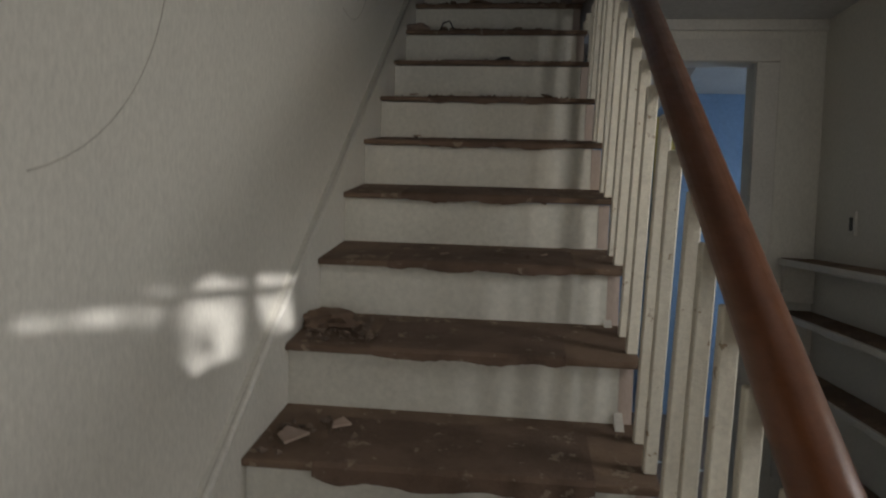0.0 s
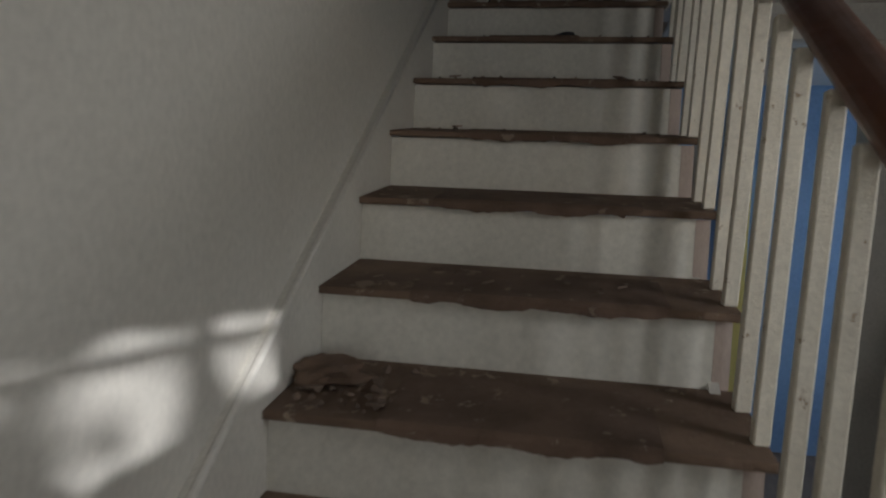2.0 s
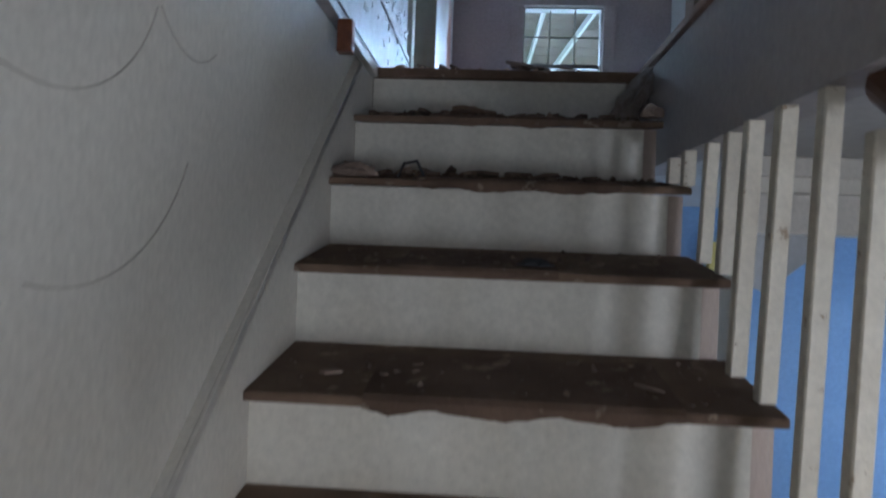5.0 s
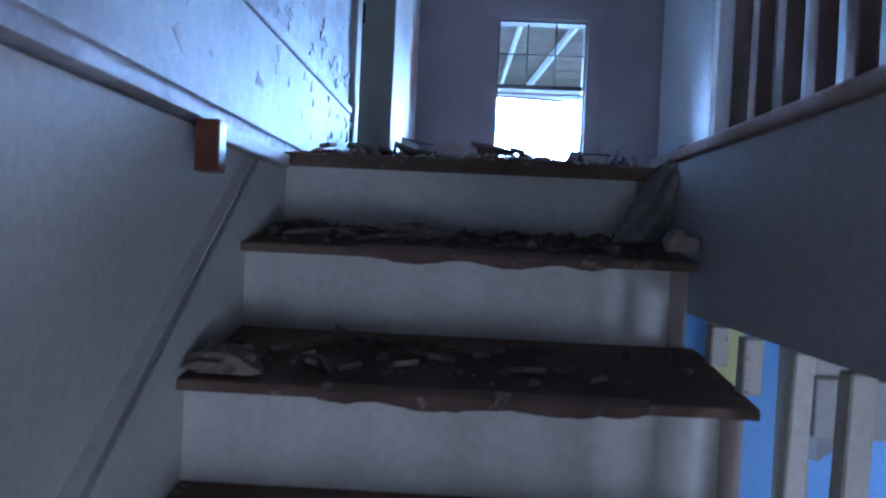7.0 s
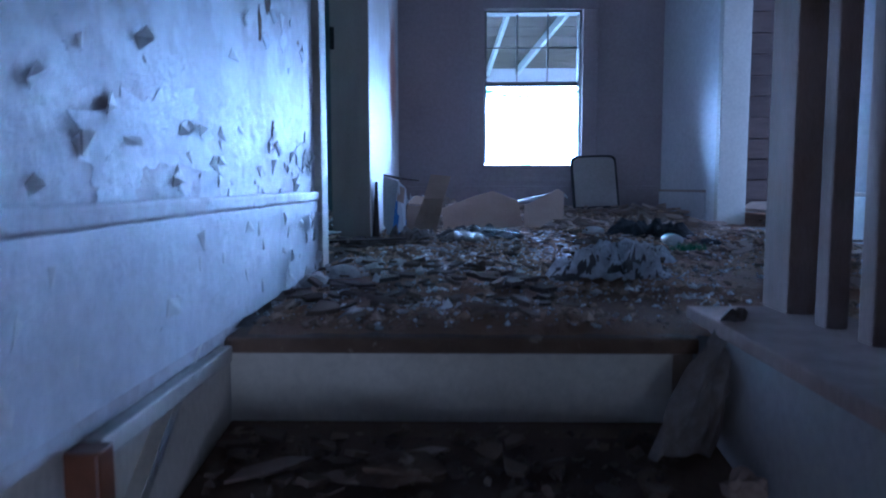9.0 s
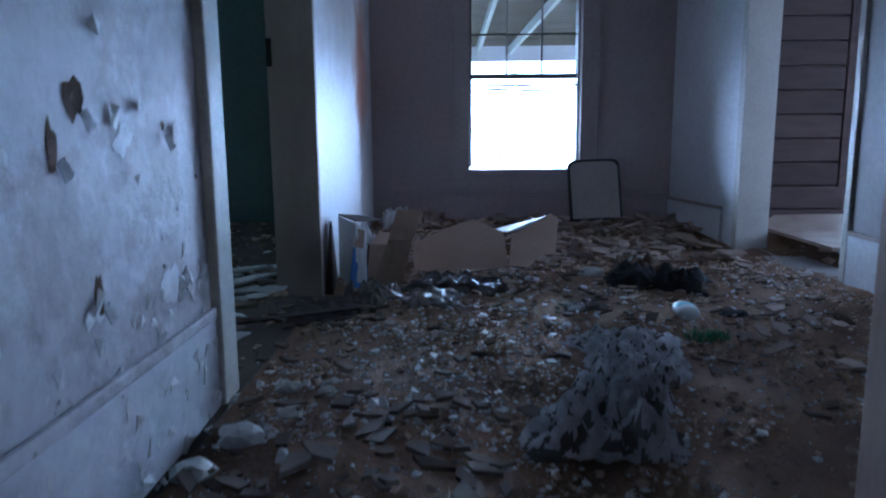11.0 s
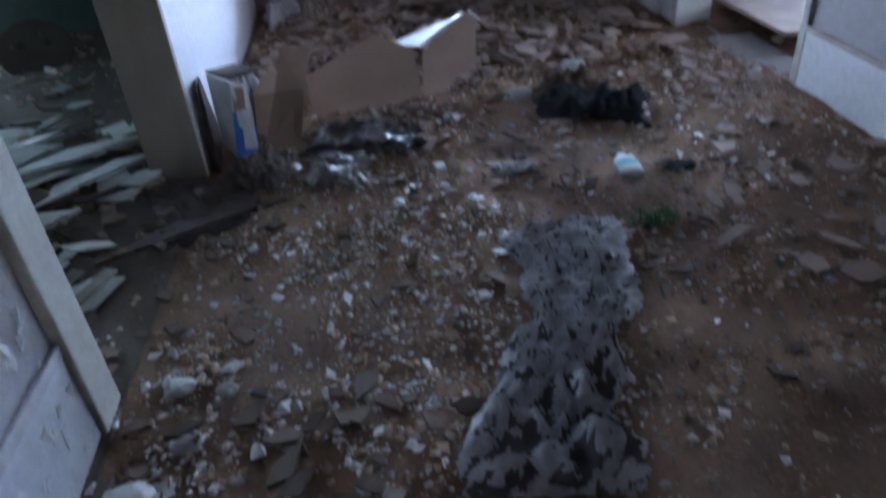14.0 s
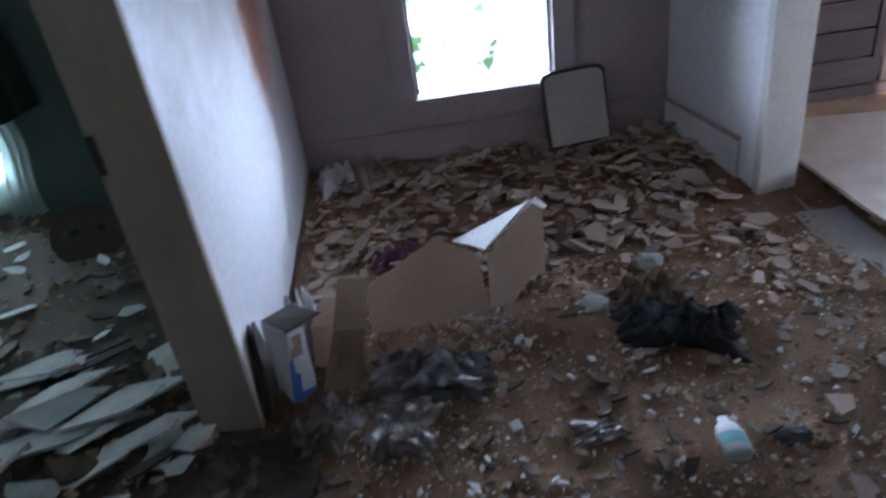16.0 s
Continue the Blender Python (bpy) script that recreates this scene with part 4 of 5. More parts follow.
def rag(name, cx, cy, w, d, h, ang, seed, material, label, category, n=44, freq=9):
    """A crumpled sheet: two folded layers with thickness."""
    bm = bmesh.new()
    g = []
    for j in range(n + 1):
        row = []
        for i in range(n + 1):
            u, v = i / n * 2 - 1, j / n * 2 - 1
            e = Vector((u * 2 + seed, v * 2, 0))
            k = 1 + 0.30 * noise.noise(e * 0.8) + 0.22 * noise.noise(e * 2.1)
            x, y = u * w / 2 * k, v * d / 2 * k * (1 + 0.25 * noise.noise(Vector((u * 3, seed, 0))))
            c, s = math.cos(ang), math.sin(ang)
            X, Y = cx + c * x - s * y, cy + s * x + c * y
            fold = abs(noise.noise(Vector((u * freq * w / max(w, d), v * freq * d / max(w, d), seed)))) + 0.45 * abs(noise.noise(Vector((u * freq * 2.3, v * freq * 2.3, seed + 5))))
            edge = min(1, 3.5 * (1 - max(abs(u), abs(v))))
            row.append(bm.verts.new((X, Y, floor_z(X, Y) + 0.004 + h * (0.25 + fold) * edge)))
        g.append(row)
    for j in range(n):
        for i in range(n):
            bm.faces.new([g[j][i], g[j][i + 1], g[j + 1][i + 1], g[j + 1][i]])
    ob = mesh_ob(name, bm, material, True)
    so = ob.modifiers.new("thickness", "SOLIDIFY")
    so.thickness = 0.003
    return tagged(ob, label, category)


rag("plastic_film", 0.215, 5.665, 0.15, 0.19, 0.055, -0.5, 5, M_FILM, "crinkled grey clear film over the dirt by the cartons", "plastic film", 44, 3)
rag("plastic_film", 0.41, 5.61, 0.17, 0.20, 0.035, 0.05, 6, M_FILM, "dusty clear film beside the cartons", "plastic film", 40, 1.6)
rag("purple_cloth", 0.42, 6.47, 0.20, 0.10, 0.06, 0.3, 41, M_PURPLE, "purple rag behind the cardboard box", "rag", 30, 2.5)
rag("white_wrapper", 0.52, 6.40, 0.17, 0.12, 0.07, 0.5, 43, M_FILM, "crinkled whitish wrapper behind the cardboard box", "wrapper", 36, 3)
rag("white_rag", 0.15, 6.02, 0.14, 0.12, 0.20, 0.2, 47, M_CARDW, "crumpled white paper behind the cartons", "paper", 34, 2.2)
# added dark sheet in place of dark dirt, no cloth lies here
rag("dark_rag", 0.06, 5.50, 0.26, 0.30, 0.02, 0.3, 52, M_DARKB, "thin dark sheet laid for dark dirt at the foot of the partition", "rag", 40, 2.5)
rag("plastic_sheet", 0.50, 5.80, 0.34, 0.20, 0.05, -0.2, 3, M_PLASTIC, "torn dark glossy plastic sheet beside the cartons", "plastic sheet", 50, 2.0)
rag("black_cloth", 1.22, 5.86, 0.34, 0.19, 0.085, -0.4, 8, M_BLACK, "crumpled black garment on the rubble", "clothing", 40, 3)
rag("brown_cloth", 1.20, 6.00, 0.22, 0.13, 0.085, -0.3, 18, M_TREAD, "dirty brown rag behind the black garment", "rag", 30, 2.5)
rag("white_bag", 0.17, 7.08, 0.16, 0.14, 0.11, 0.3, 12, M_CARDW, "crumpled whitish bag in the corner", "bag", 34, 2)
rag("grey_bag", 0.32, 7.06, 0.16, 0.14, 0.10, 0.6, 22, M_SHARD, "crumpled grey bag in the corner", "bag", 34, 2)
rag("clear_wrapper", 0.90, 5.50, 0.13, 0.08, 0.014, 0.0, 31, M_FILM, "crinkled clear wrapper on the rubble", "wrapper", 26, 4)

# grey knitted scarf: a long strip with ridges along the curve
bm = bmesh.new()
n_l, n_w = 190, 44
dark = []
rows = []
ctrl = [Vector(c) for c in ((0.94, 5.20, 0), (0.945, 5.04, 0), (0.91, 4.88, 0), (0.845, 4.75, 0), (0.775, 4.60, 0), (0.755, 4.45, 0))]


def curve_at(u):
    s = u * (len(ctrl) - 1)
    i = min(int(s), len(ctrl) - 2)
    a, b = ctrl[i], ctrl[i + 1]
    p0, p3 = ctrl[max(i - 1, 0)], ctrl[min(i + 2, len(ctrl) - 1)]
    f = s - i
    return 0.5 * (2 * a + (b - p0) * f + (2 * p0 - 5 * a + 4 * b - p3) * f * f + (3 * a - p0 - 3 * b + p3) * f ** 3)


for i in range(n_l + 1):
    u = i / n_l
    p, d = curve_at(u), (curve_at(min(1, u + .01)) - curve_at(max(0, u - .01))).normalized()
    side = Vector((-d.y, d.x, 0))
    width = 0.118 + 0.02 * math.sin(u * 7 + 1) + 0.012 * math.sin(u * 23) + 0.012 * noise.noise(Vector((u * 30, 0, 2)))
    row = []
    for j in range(n_w + 1):
        v = j / n_w * 2 - 1
        q = p + side * v * width * (1 + 0.08 * noise.noise(Vector((u * 40, v, 4))))
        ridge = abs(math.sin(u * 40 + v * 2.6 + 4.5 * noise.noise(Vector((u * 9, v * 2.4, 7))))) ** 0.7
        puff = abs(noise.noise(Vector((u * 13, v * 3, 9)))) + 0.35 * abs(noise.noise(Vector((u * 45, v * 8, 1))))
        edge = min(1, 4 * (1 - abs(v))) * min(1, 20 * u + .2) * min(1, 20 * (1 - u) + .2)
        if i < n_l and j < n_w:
            # dark spots in the upper half; lower half colours the ridge valleys as shade
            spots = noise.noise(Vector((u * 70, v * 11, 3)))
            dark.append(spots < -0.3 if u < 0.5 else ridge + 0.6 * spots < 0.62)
        row.append(bm.verts.new((q.x, q.y, floor_z(q.x, q.y) + 0.004 + edge * ((0.016 + 0.03 * u) * ridge * (0.4 + puff) + (0.020 + 0.035 * u) * puff))))
    rows.append(row)
for p, q in zip(rows, rows[1:]):
    for j in range(n_w):
        bm.faces.new([p[j], p[j + 1], q[j + 1], q[j]])
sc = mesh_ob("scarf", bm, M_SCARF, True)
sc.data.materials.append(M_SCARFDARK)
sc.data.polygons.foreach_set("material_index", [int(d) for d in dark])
sc.modifiers.new("thickness", "SOLIDIFY").thickness = 0.004
tagged(sc, "crumpled grey knitted scarf lying on the crumbs", "scarf")

# milky bottle lying flat
jg = thing("plastic_bottle", "small milky plastic bottle with a teal label lying on the rubble", "bottle", at=(1.185, 5.41, floor_z(1.185, 5.41) + 0.026))
bm = bmesh.new()
prof = [(-0.058, 0.0), (-0.058, 0.028), (-0.05, 0.034), (0.01, 0.034), (0.035, 0.026), (0.048, 0.014), (0.062, 0.013), (0.062, 0.0)]
rings = []
for yy, r_ in prof:
    rings.append([bm.verts.new((math.cos(a) * r_, yy, math.sin(a) * r_ * 0.62)) for a in [k * math.tau / 20 for k in range(20)]])
for a, b in zip(rings, rings[1:]):
    for k in range(20):
        bm.faces.new([a[k], a[(k + 1) % 20], b[(k + 1) % 20], b[k]])
bmesh.ops.remove_doubles(bm, verts=bm.verts, dist=1e-5)
part("body", bm, M_JUG, jg, "", True)
bm = bmesh.new()
g = [[bm.verts.new((math.cos(a) * 0.0352, yy, math.sin(a) * 0.0222)) for a in [math.pi * (0.2 + 0.6 * k / 10) for k in range(11)]] for yy in (-0.035, 0.002)]
for k in range(10):
    bm.faces.new([g[0][k], g[0][k + 1], g[1][k + 1], g[1][k]])
part("label", bm, M_TEAL, jg, "faded teal label")
jg.rotation_euler = (0, 0, radians(-4))

# green bristle tuft
bm = bmesh.new()
r = random.Random(5)
for i in range(170):
    a, d = r.uniform(0, math.tau), 0.045 * math.sqrt(r.random())
    p = Vector((d * math.cos(a) * 1.25, d * math.sin(a), 0.004))
    q = p + Vector((r.gauss(0, .014), r.gauss(0, .014), r.uniform(.012, .032)))
    s = Vector((r.gauss(0, 1), r.gauss(0, 1), 0)).normalized() * 0.0022
    v = [bm.verts.new(c) for c in (p - s, p + s, q)]
    bm.faces.new(v)
bmesh.ops.solidify(bm, geom=bm.faces[:], thickness=0.0012)
gt = mesh_ob("green_scrubber", bm, M_GRASS)
gt.location = (1.167, 5.157, floor_z(1.167, 5.157))
tagged(gt, "tuft of green plastic bristles on the rubble", "scrubber")

for x, y, w, h, a, name, m_, lab in ((0.775, 5.88, 0.05, 0.032, -25, "card", M_CARDW, "small white card with a dark mark"), (0.69, 5.84, 0.05, 0.03, 30, "card", M_CARD, "torn tan card scrap"), (0.70, 5.555, 0.03, 0.03, 20, "paint_flake", M_CARDW, "white flake of paint")):
    ob = mesh_ob(name, box(-w / 2, w / 2, -h / 2, h / 2, 0.004, 0.010, 0.002), m_)
    ob.matrix_world = pose(x, y, floor_z(x, y) + 0.012, 8, 4, a)
    tagged(ob, lab + " on the rubble", "card")
    if lab.startswith("small white"):
        part("mark", box(-0.006, 0.005, -0.004, 0.004, 0.0102, 0.0112), M_FRAME, ob)
tagged(mesh_ob("black_scrap", crumple(1.33, 5.40, floor_z(1.33, 5.40) + 0.008, 0.04, 0.025, 0.014, 9, 0.5, 3), M_BLACK), "small black scrap on the rubble", "scrap")
for i, (x, y, s) in enumerate(((0.17, 4.66, 0.03), (0.10, 4.55, 0.045), (0.22, 4.78, 0.022), (0.13, 4.80, 0.03), (0.06, 4.42, 0.04), (1.02, 6.02, 0.05), (1.25, 6.2, 0.05))):
    tagged(mesh_ob("plaster_lump", crumple(x, y, floor_z(x, y) + s * 0.25, s, s * 0.75, s * 0.5, i * 3.1, 0.35, 2), M_SHEET), "pale broken lump of plaster", "plaster lump", "plaster lumps by the casing")
r = random.Random(21)
for i in range(16):
    x, y, a, L = r.uniform(-1.5, 0.1), r.uniform(4.6, 6.6), r.uniform(20, 70), r.uniform(0.15, 0.45)
    ob = mesh_ob("lath", box(-L / 2, L / 2, -0.016, 0.016, 0.0, 0.007), M_DARKB if i % 2 else M_WEATHER)
    ob.matrix_world = pose(x, y, floor_z(x, y) + 0.022, 0, r.gauss(0, 3), a)
    tagged(ob, "loose strip of dark wooden lath", "lath", "fallen laths")

# strike plate on the casing
sp = thing("strike_plate", "dark metal strike plate on the casing", "door hardware", at=(-0.118, 5.699, 2.74))
part("plate", box(-0.006, 0.012, -0.004, 0.0, -0.045, 0.045, 0.001), M_METAL, sp)

# split weathered board standing on the top step
bm = bmesh.new()
n_ = 14
rows = []
for i in range(n_ + 1):
    u = i / n_
    w = 0.047 - 0.032 * u + 0.004 * math.sin(u * 9)
    c = Vector((0.725 + 0.125 * u + 0.004 * math.sin(u * 6), 3.85 + 0.105 * u, 1.738 + 0.205 * u))
    rows.append([bm.verts.new(c + Vector((dx * w, 0.012 * math.cos(dx * 9 + u * 6), 0.01 * noise.noise(Vector((u * 6, dx * 3, 0)))))) for dx in (-1, -.6, -.2, .2, .6, 1)])
for p, q in zip(rows, rows[1:]):
    for j in range(5):
        bm.faces.new([p[j], p[j + 1], q[j + 1], q[j]])
ob = mesh_ob("split_board", bm, M_WEATHER)
ob.modifiers.new("thickness", "SOLIDIFY").thickness = 0.016
tagged(ob, "split grey weathered board leaning on the top step", "board")
tagged(mesh_ob("plaster_lump", crumple(0.785, 3.74, 1.735, 0.026, 0.02, 0.022, 4, 0.5, 3), M_SHARD), "broken plaster by the split board", "plaster lump")
tagged(mesh_ob("wood_block", box(0.0, 0.036, 3.47, 3.503, 1.812, 1.888, 0.003), M_RAIL), "bare brown cut end of a wooden trim", "block")
structure("trim_landing_ledge", box(0.0, 0.022, 3.505, 3.93, 1.862, 1.889, 0.004), M_TRIM, "white ledge at the foot of the upper wall", "trim")


# ---- debris on the steps ----
def step_z(x, y):
    k = math.floor((y - Y0) / RUN)
    return RISE * k + 0.002 + sag(y, k)


for k, n, xs, s in ((1, 60, (0.03, 0.25), 0.008), (2, 70, (0.02, 0.22), 0.009), (3, 40, (0.05, 0.7), 0.005), (4, 25, (0.05, 0.75), 0.004), (5, 30, (0.05, 0.75), 0.005), (6, 90, (0.02, 0.75), 0.006), (7, 110, (0.02, 0.75), 0.006), (8, 150, (0.02, 0.75), 0.008), (9, 260, (0.03, 0.72), 0.012), (0, 40, (0.05, 0.75), 0.005), (-1, 30, (0.05, 0.75), 0.005)):
    crumbs("step_debris", n, (xs[0], xs[1], nose_y(k) + 0.02, nose_y(k) + 0.24), s * 0.8, M_STEPDUST, "brown crumbs and dust on the tread", 60 + k, step_z, 0.6, False)
for x, k, f, w, h, a in ((0.08, 1, 0.10, 0.10, 0.075, 8), (0.17, 1, 0.17, 0.07, 0.05, -20), (0.06, 2, 0.15, 0.07, 0.035, 30), (0.12, 6, 0.08, 0.05, 0.03, -3), (0.12, 9, 0.12, 0.13, 0.07, 20), (0.24, 9, 0.09, 0.10, 0.06, -30), (0.34, 9, 0.16, 0.09, 0.05, 10), (0.05, 8, 0.10, 0.07, 0.05, 60), (0.16, 5, 0.18, 0.04, 0.03, 10)):
    ob = new("plaster_piece", random.Random(k).choice(SHARDS))
    ob.matrix_world = pose(x, nose_y(k) + f, RISE * k + 0.006 + sag(nose_y(k) + f, k), 8, -4, a) @ Matrix.Diagonal((w / 0.09, h / 0.06, 0.9, 1))
    tagged(ob, "flat tan piece of plaster on a stair tread", "plaster piece", "plaster pieces on the steps")
tagged(mesh_ob("dust_clump", crumple(0.06, nose_y(2) + 0.17, RISE * 2 + 0.032, 0.075, 0.06, 0.028, 6, 0.5, 3), M_TREAD), "small heap of brown dust and splinters", "debris")
tagged(mesh_ob("dust_clump", crumple(0.05, nose_y(8) + 0.06, RISE * 8 + 0.014, 0.05, 0.05, 0.025, 16, 0.6, 3), M_SHARD), "small heap of grey fluff on the tread", "debris")
tagged(mesh_ob("wire_scrap", tube([(0.155, nose_y(8) + 0.03, 1.525), (0.17, nose_y(8) + 0.02, 1.555), (0.20, nose_y(8) + 0.01, 1.56), (0.215, nose_y(8) + 0.03, 1.53), (0.19, nose_y(8) + 0.06, 1.524)], 0.004, 6), M_BLACK, True), "curl of black wire on the tread", "wire")
tagged(mesh_ob("dark_scrap", crumple(0.46, nose_y(7) + 0.04, RISE * 7 + 0.012, 0.028, 0.018, 0.01, 5, 0.6, 3), M_BLACK), "small dark scrap on the tread", "scrap")
tagged(mesh_ob("dark_scrap", crumple(0.30, nose_y(9) + 0.10, RISE * 9 + 0.024, 0.06, 0.04, 0.02, 15, 0.6, 3), M_TREAD), "dark brown scrap of felt on the tread", "scrap")

# pencil scratches on the stair wall
def arc(y, z, r_, a0, a1):
    return [(-0.0195, y + r_ * math.cos(a), z + r_ * math.sin(a)) for a in [a0 + (a1 - a0) * i / 14 for i in range(15)]]


for pts in (arc(0.95, 1.15, 0.42, -1.35, -0.1), arc(2.45, 1.72, 0.22, -1.9, -0.4), arc(2.5, 1.60, 0.28, -1.8, -0.5), arc(2.75, 1.72, 0.12, -2.4, -0.9)):
    ob = mesh_ob("scratch", tube(pts, 0.0014, 5), M_SCRATCH)
    ob.parent = bpy.data.objects["wall_stair"]

# torn holes in the upper wall
for y, z, w, h, s in ((4.265, 2.525, 0.034, 0.034, 1), (4.205, 2.462, 0.016, 0.04, 2), (4.285, 2.255, 0.017, 0.036, 4), (4.45, 3.0, 0.02, 0.05, 5), (4.537, 2.492, 0.010, 0.009, 6), (4.30, 2.79, 0.008, 0.03, 7)):
    k = 14
    bm = slab([(0.0045, y + w * (0.75 + 0.5 * noise.noise(Vector((math.cos(a) * 2, math.sin(a) * 2, s)))) * math.cos(a), z + h * (0.75 + 0.5 * noise.noise(Vector((math.cos(a) * 2, math.sin(a) * 2, s + 9)))) * math.sin(a)) for a in [i * math.tau / k for i in range(k)]], 0.0008, (1, 0, 0))
    ob = mesh_ob("hole", bm, M_TREAD)
    ob.parent = bpy.data.objects["wall_upper_left"]
    bm = slab([(0.006, y + w * .3, z - 0.02), (0.008, y + w * .3 + 0.014, z - 0.012), (0.016, y + w * .3 + 0.02, z - 0.035), (0.012, y + w * .3 + 0.006, z - 0.045)], 0.002, (1, 0.2, 0))
    ob = mesh_ob("paint_curl", bm, M_PATCH)
    ob.parent = bpy.data.objects["wall_upper_left"]

# broken plaster with bare laths behind it
Y_H, Z_H = (3.72, 4.26), (2.70, 3.2)
bm = bmesh.new()
inner, outer, back = [], [], []
for i in range(72):
    a = i * math.tau / 72
    ca, sa = math.cos(a), math.sin(a)
    k = 0.86 + 0.13 * noise.noise(Vector((ca * 1.5, sa * 1.5, 3))) + 0.07 * noise.noise(Vector((ca * 7, sa * 7, 1)))
    p_ = 1 / max(abs(ca), abs(sa))
    q_ = k / (abs(ca) ** 3 + abs(sa) ** 3) ** (1 / 3)
    cy, cz, hy, hz = sum(Y_H) / 2, sum(Z_H) / 2, (Y_H[1] - Y_H[0]) / 2, (Z_H[1] - Z_H[0]) / 2
    outer.append(bm.verts.new((0.004, cy + hy * p_ * ca, cz + hz * p_ * sa)))
    inner.append(bm.verts.new((0.004, cy + hy * q_ * ca, cz + hz * q_ * sa)))
    back.append(bm.verts.new((-0.009, cy + hy * q_ * 0.95 * ca, cz + hz * q_ * 0.93 * sa)))
for i in range(72):
    j = (i + 1) % 72
    bm.faces.new([outer[i], outer[j], inner[j], inner[i]])
    f_ = bm.faces.new([inner[i], inner[j], back[j], back[i]])
    f_.material_index = 1
    f_.smooth = True
ob = mesh_ob("broken_plaster_rim", bm, M_PEEL)
ob.data.materials.append(M_TREAD)
ob.parent = bpy.data.objects["wall_upper_left"]
r = random.Random(14)
for i in range(13):
    z = 2.69 + i * 0.041
    ob = mesh_ob("lath", box(-0.020, -0.010, 3.722, 4.258, z, z + 0.030 + r.uniform(-0.002, 0.003), 0.002, None, pose(0, 0, 0, r.gauss(0, 0.25), 0, 0)), M_CARD)
    ob.parent = bpy.data.objects["wall_upper_left"]
ob = mesh_ob("lath_backing", box(-0.135, -0.12, 3.722, 4.258, 2.702, 3.198), M_DARKB)
ob.parent = bpy.data.objects["wall_upper_left"]

# areas where the top coat has come away
for cy, cz, hy, hz, s in ((3.70, 2.215, 0.20, 0.075, 3), (3.60, 2.155, 0.07, 0.045, 8), (4.39, 2.47, 0.03, 0.03, 12), (4.52, 2.22, 0.05, 0.03, 19), (3.35, 1.99, 0.10, 0.05, 23)):
    pts = []
    for i in range(48):
        a = i * math.tau / 48
        e = Vector((math.cos(a), math.sin(a), s))
        k = 0.85 + 0.55 * noise.noise(e * 1.3) + 0.28 * noise.noise(e * 4.1) + 0.12 * noise.noise(e * 11)
        pts.append((0.0042 + 0.00007 * s, cy + hy * k * e.x + 0.35 * hz * k * e.y, cz + hz * k * e.y))
    ob = mesh_ob("bare_patch", slab(pts, 0.0008, (1, 0, 0)), M_PATCH)
    ob.parent = bpy.data.objects["wall_upper_left"]

# ---- curtains of the green room ----
cu = thing("curtain", "torn dark drape and white sheer hanging at the window", "curtain", at=(-1.65, 7.17, 2.9))


def drape(x0, x1, z0, z1, folds, amp, seed, slope=0.0):
    bm = bmesh.new()
    n1, n2 = 40, 18
    g = []
    for j in range(n2 + 1):
        v = j / n2
        row = []
        for i in range(n1 + 1):
            u = i / n1
            x = x0 + (x1 - x0) * u + 0.02 * math.sin(v * 5 + seed)
            y = amp * math.sin(u * folds * math.tau + seed + v) * (0.5 + 0.5 * v)
            z = z1 - (z1 - z0) * v - slope * u * v + 0.015 * noise.noise(Vector((u * 6, v, seed)))
            row.append(bm.verts.new((x, y, z)))
        g.append(row)
    for j in range(n2):
        for i in range(n1):
            bm.faces.new([g[j][i], g[j][i + 1], g[j + 1][i + 1], g[j + 1][i]])
    return bm


part("sheer", drape(-0.55, 0.38, -0.85, -0.12, 9, 0.012, 1), M_SHEER, cu, "white sheer cloth", True)
part("sheer_strip", drape(0.36, 0.52, -0.88, -0.45, 4, 0.02, 7), M_SHEER, cu, "white sheer strip", True)
part("drape", drape(0.30, 0.66, -0.50, 0.35, 4, 0.045, 3, -0.1), M_CURTAIN, cu, "dark green drape", True)
part("rod", tube([(-0.7, 0, -0.10), (0.6, 0, -0.06)], 0.008, 8), M_METAL, cu)

# ---- tree outside the small window, in the sun ----
tr = thing("tree", "leafy tree outside the hall window", "tree", at=(5.2, -3.6, G - 0.32))
part("trunk", tube([(0, 0, 0), (0.03, 0.02, 1.6), (-0.05, 0.05, 3.2), (0.0, 0.0, 4.3)], [0.13, 0.11, 0.08, 0.03], 12), M_BARK, tr, "", True)
r = random.Random(9)
bm = bmesh.new()
for i in range(440):
    c = Vector((r.gauss(0, 0.75), r.gauss(-0.35, 0.7), 4.02 + r.gauss(0, 0.22)))
    a, t_ = Vector((r.gauss(0, 1), r.gauss(0, 1), r.gauss(0, .5))).normalized(), Vector((r.gauss(0, 1), r.gauss(0, 1), r.gauss(0, 1))).normalized()
    s = r.uniform(0.04, 0.10)
    b_ = a.cross(t_).normalized()
    v = [bm.verts.new(c + q) for q in (-a * s, b_ * s * .5, a * s, -b_ * s * .5)]
    bm.faces.new(v)
part("crown", bm, M_LEAF, tr)

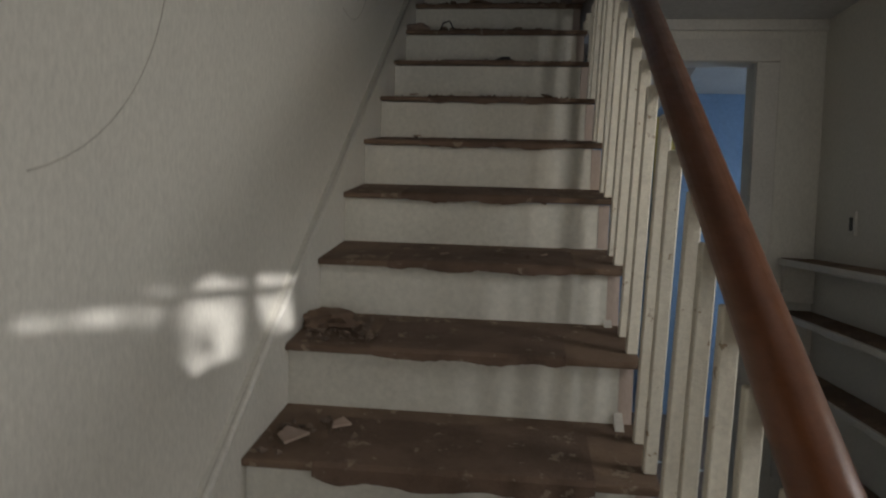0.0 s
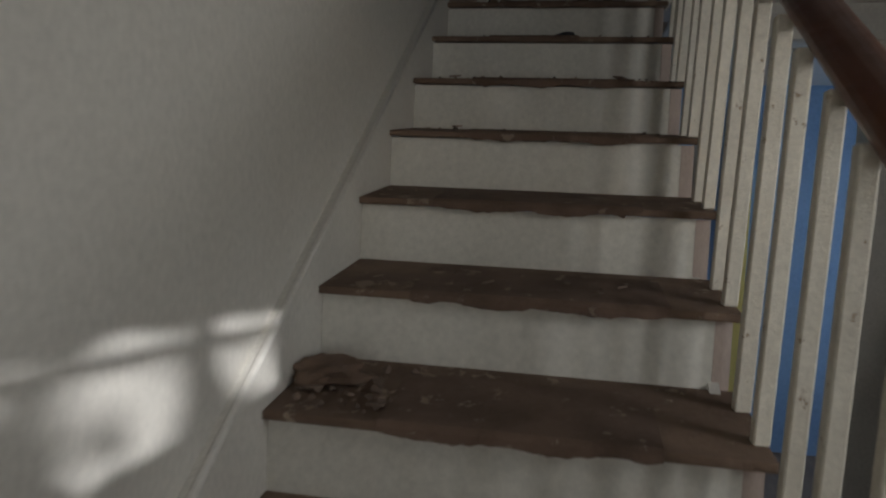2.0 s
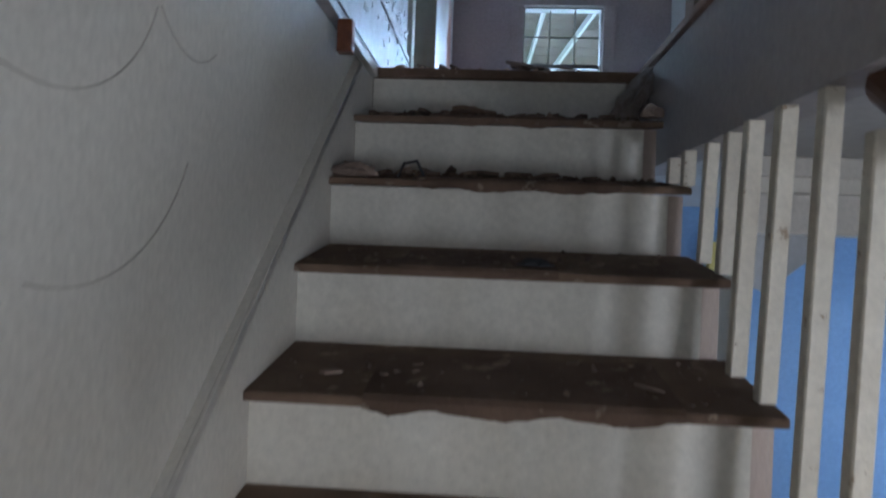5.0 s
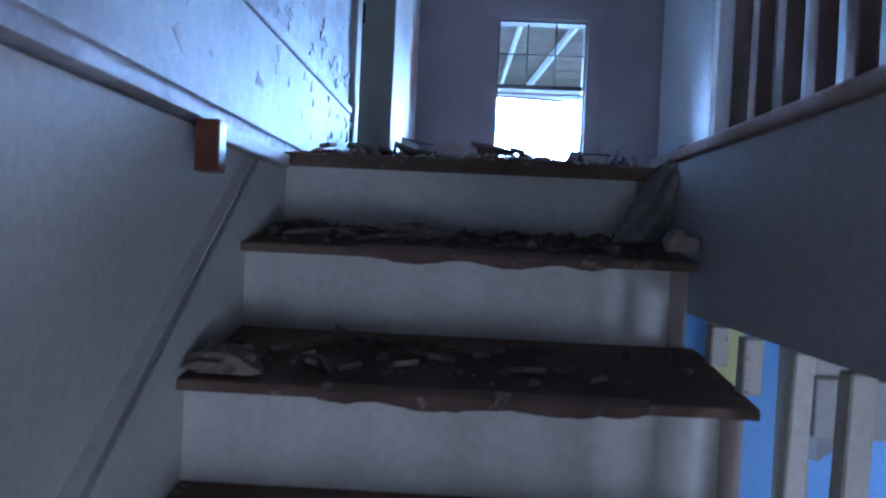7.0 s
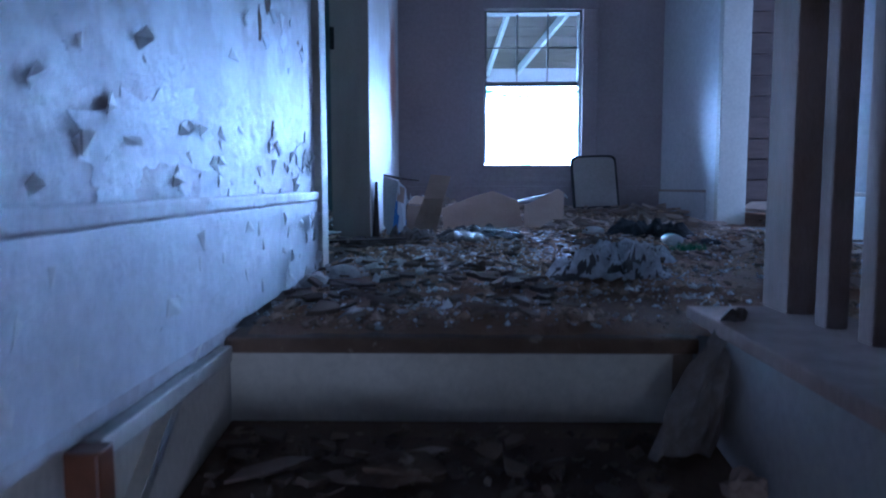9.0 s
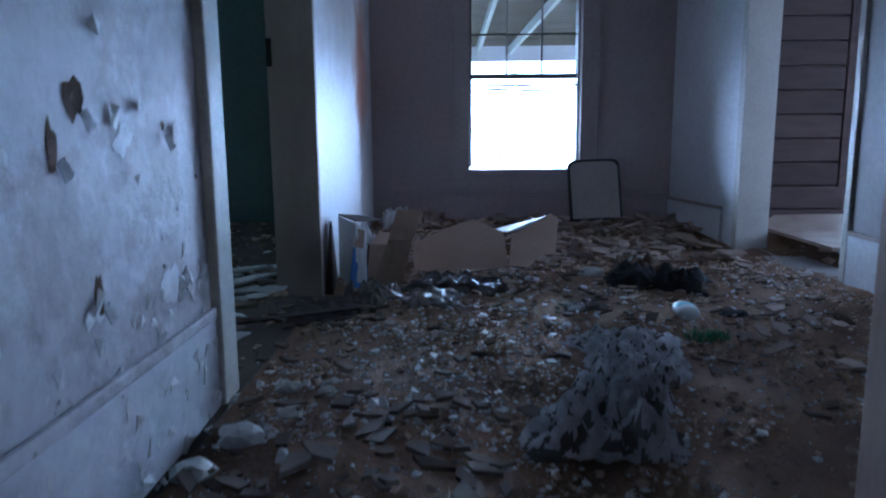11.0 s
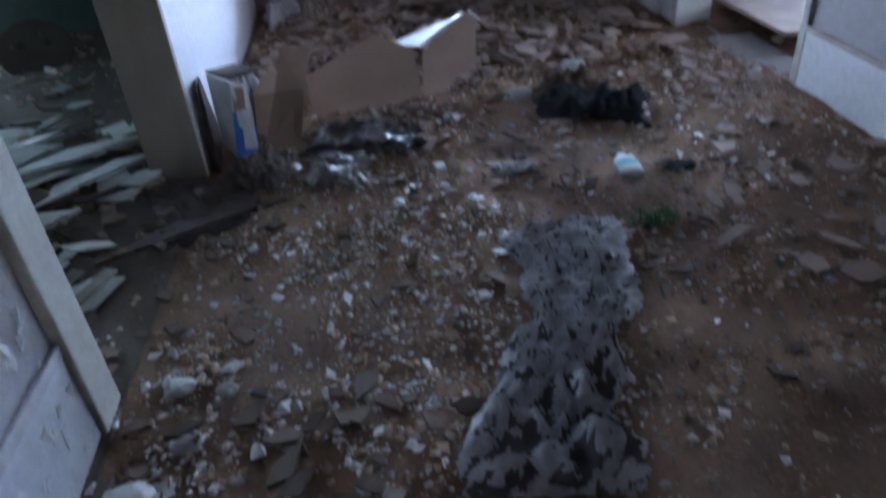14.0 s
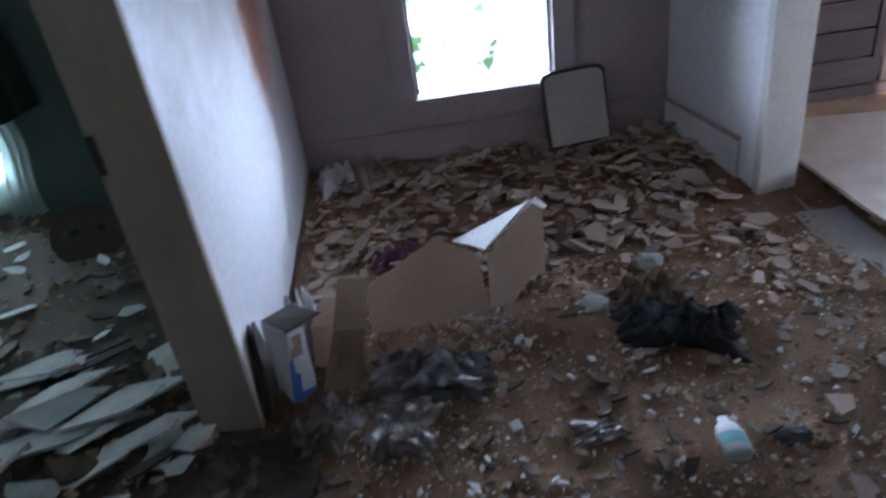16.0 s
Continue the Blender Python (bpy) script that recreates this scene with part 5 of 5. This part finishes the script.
# flaking paint on the upper wall
r = random.Random(77)
FLAKES = []
for i in range(8):
    a = [r.uniform(0.006, 0.02) for _ in range(4)]
    bm = slab([(0.004, -a[0], -a[1] * 0.8), (0.001, a[2] * 0.6, -a[1]), (0.008, a[2], a[3]), (0.002, -a[0] * 0.5, a[3] * 1.2)], 0.0012, (1, 0.1, 0.1))
    me = bpy.data.meshes.new("paint_flake")
    bm.to_mesh(me)
    bm.free()
    me.materials.append(M_WHITE)
    FLAKES.append(me)
for i in range(170):
    y, z = r.uniform(3.3, 4.69), r.choice((r.uniform(2.13, 2.25), r.uniform(2.2, 3.1), r.uniform(1.93, 2.08)))
    if y < 4.1 and r.random() < 0.4:
        continue
    ob = new("paint_flake", r.choice(FLAKES))
    ob.parent = bpy.data.objects["wall_upper_left"]
    s = r.uniform(0.5, 1.1)
    ob.matrix_basis = pose(0.004 if z > 2.12 else 0.018, y, z, r.uniform(-180, 180), r.gauss(0, 6), r.gauss(0, 8)) @ Matrix.Scale(s, 4)

# debris on the ground floor
gd = thing("plaster_pile", "pale plaster pieces scattered on the ground floor", "rubble")
r = random.Random(91)
for i in range(40):
    ob = new("plaster_sheet", r.choice(SHEETS))
    ob.parent = gd
    ob.matrix_basis = pose(r.uniform(1.0, 1.7), r.uniform(1.2, 5.2), G + r.uniform(0.002, 0.01), r.gauss(0, 3), r.gauss(0, 3), r.uniform(0, 360)) @ Matrix.Scale(r.uniform(0.5, 1.1), 4)

# chunks of dark dirt on the top steps
r = random.Random(55)
chunks = thing("step_rubble", "dark chunks of dirt and plaster on the upper steps", "rubble")
for k, n in ((9, 40), (8, 18), (7, 10), (6, 8), (3, 5), (2, 8)):
    for i in range(n):
        x = r.uniform(0.03, 0.72) if k != 2 else r.uniform(0.02, 0.2)
        y = nose_y(k) + r.uniform(0.04, 0.23)
        ob = new("chunk", r.choice(DARKS))
        ob.parent = chunks
        ob.matrix_basis = pose(x, y, step_z(x, y) + 0.003, r.gauss(0, 8) + 7, r.gauss(0, 8), r.uniform(0, 360)) @ Matrix.Scale(r.uniform(0.3, 0.8) * (1 if k > 7 else 0.5), 4)
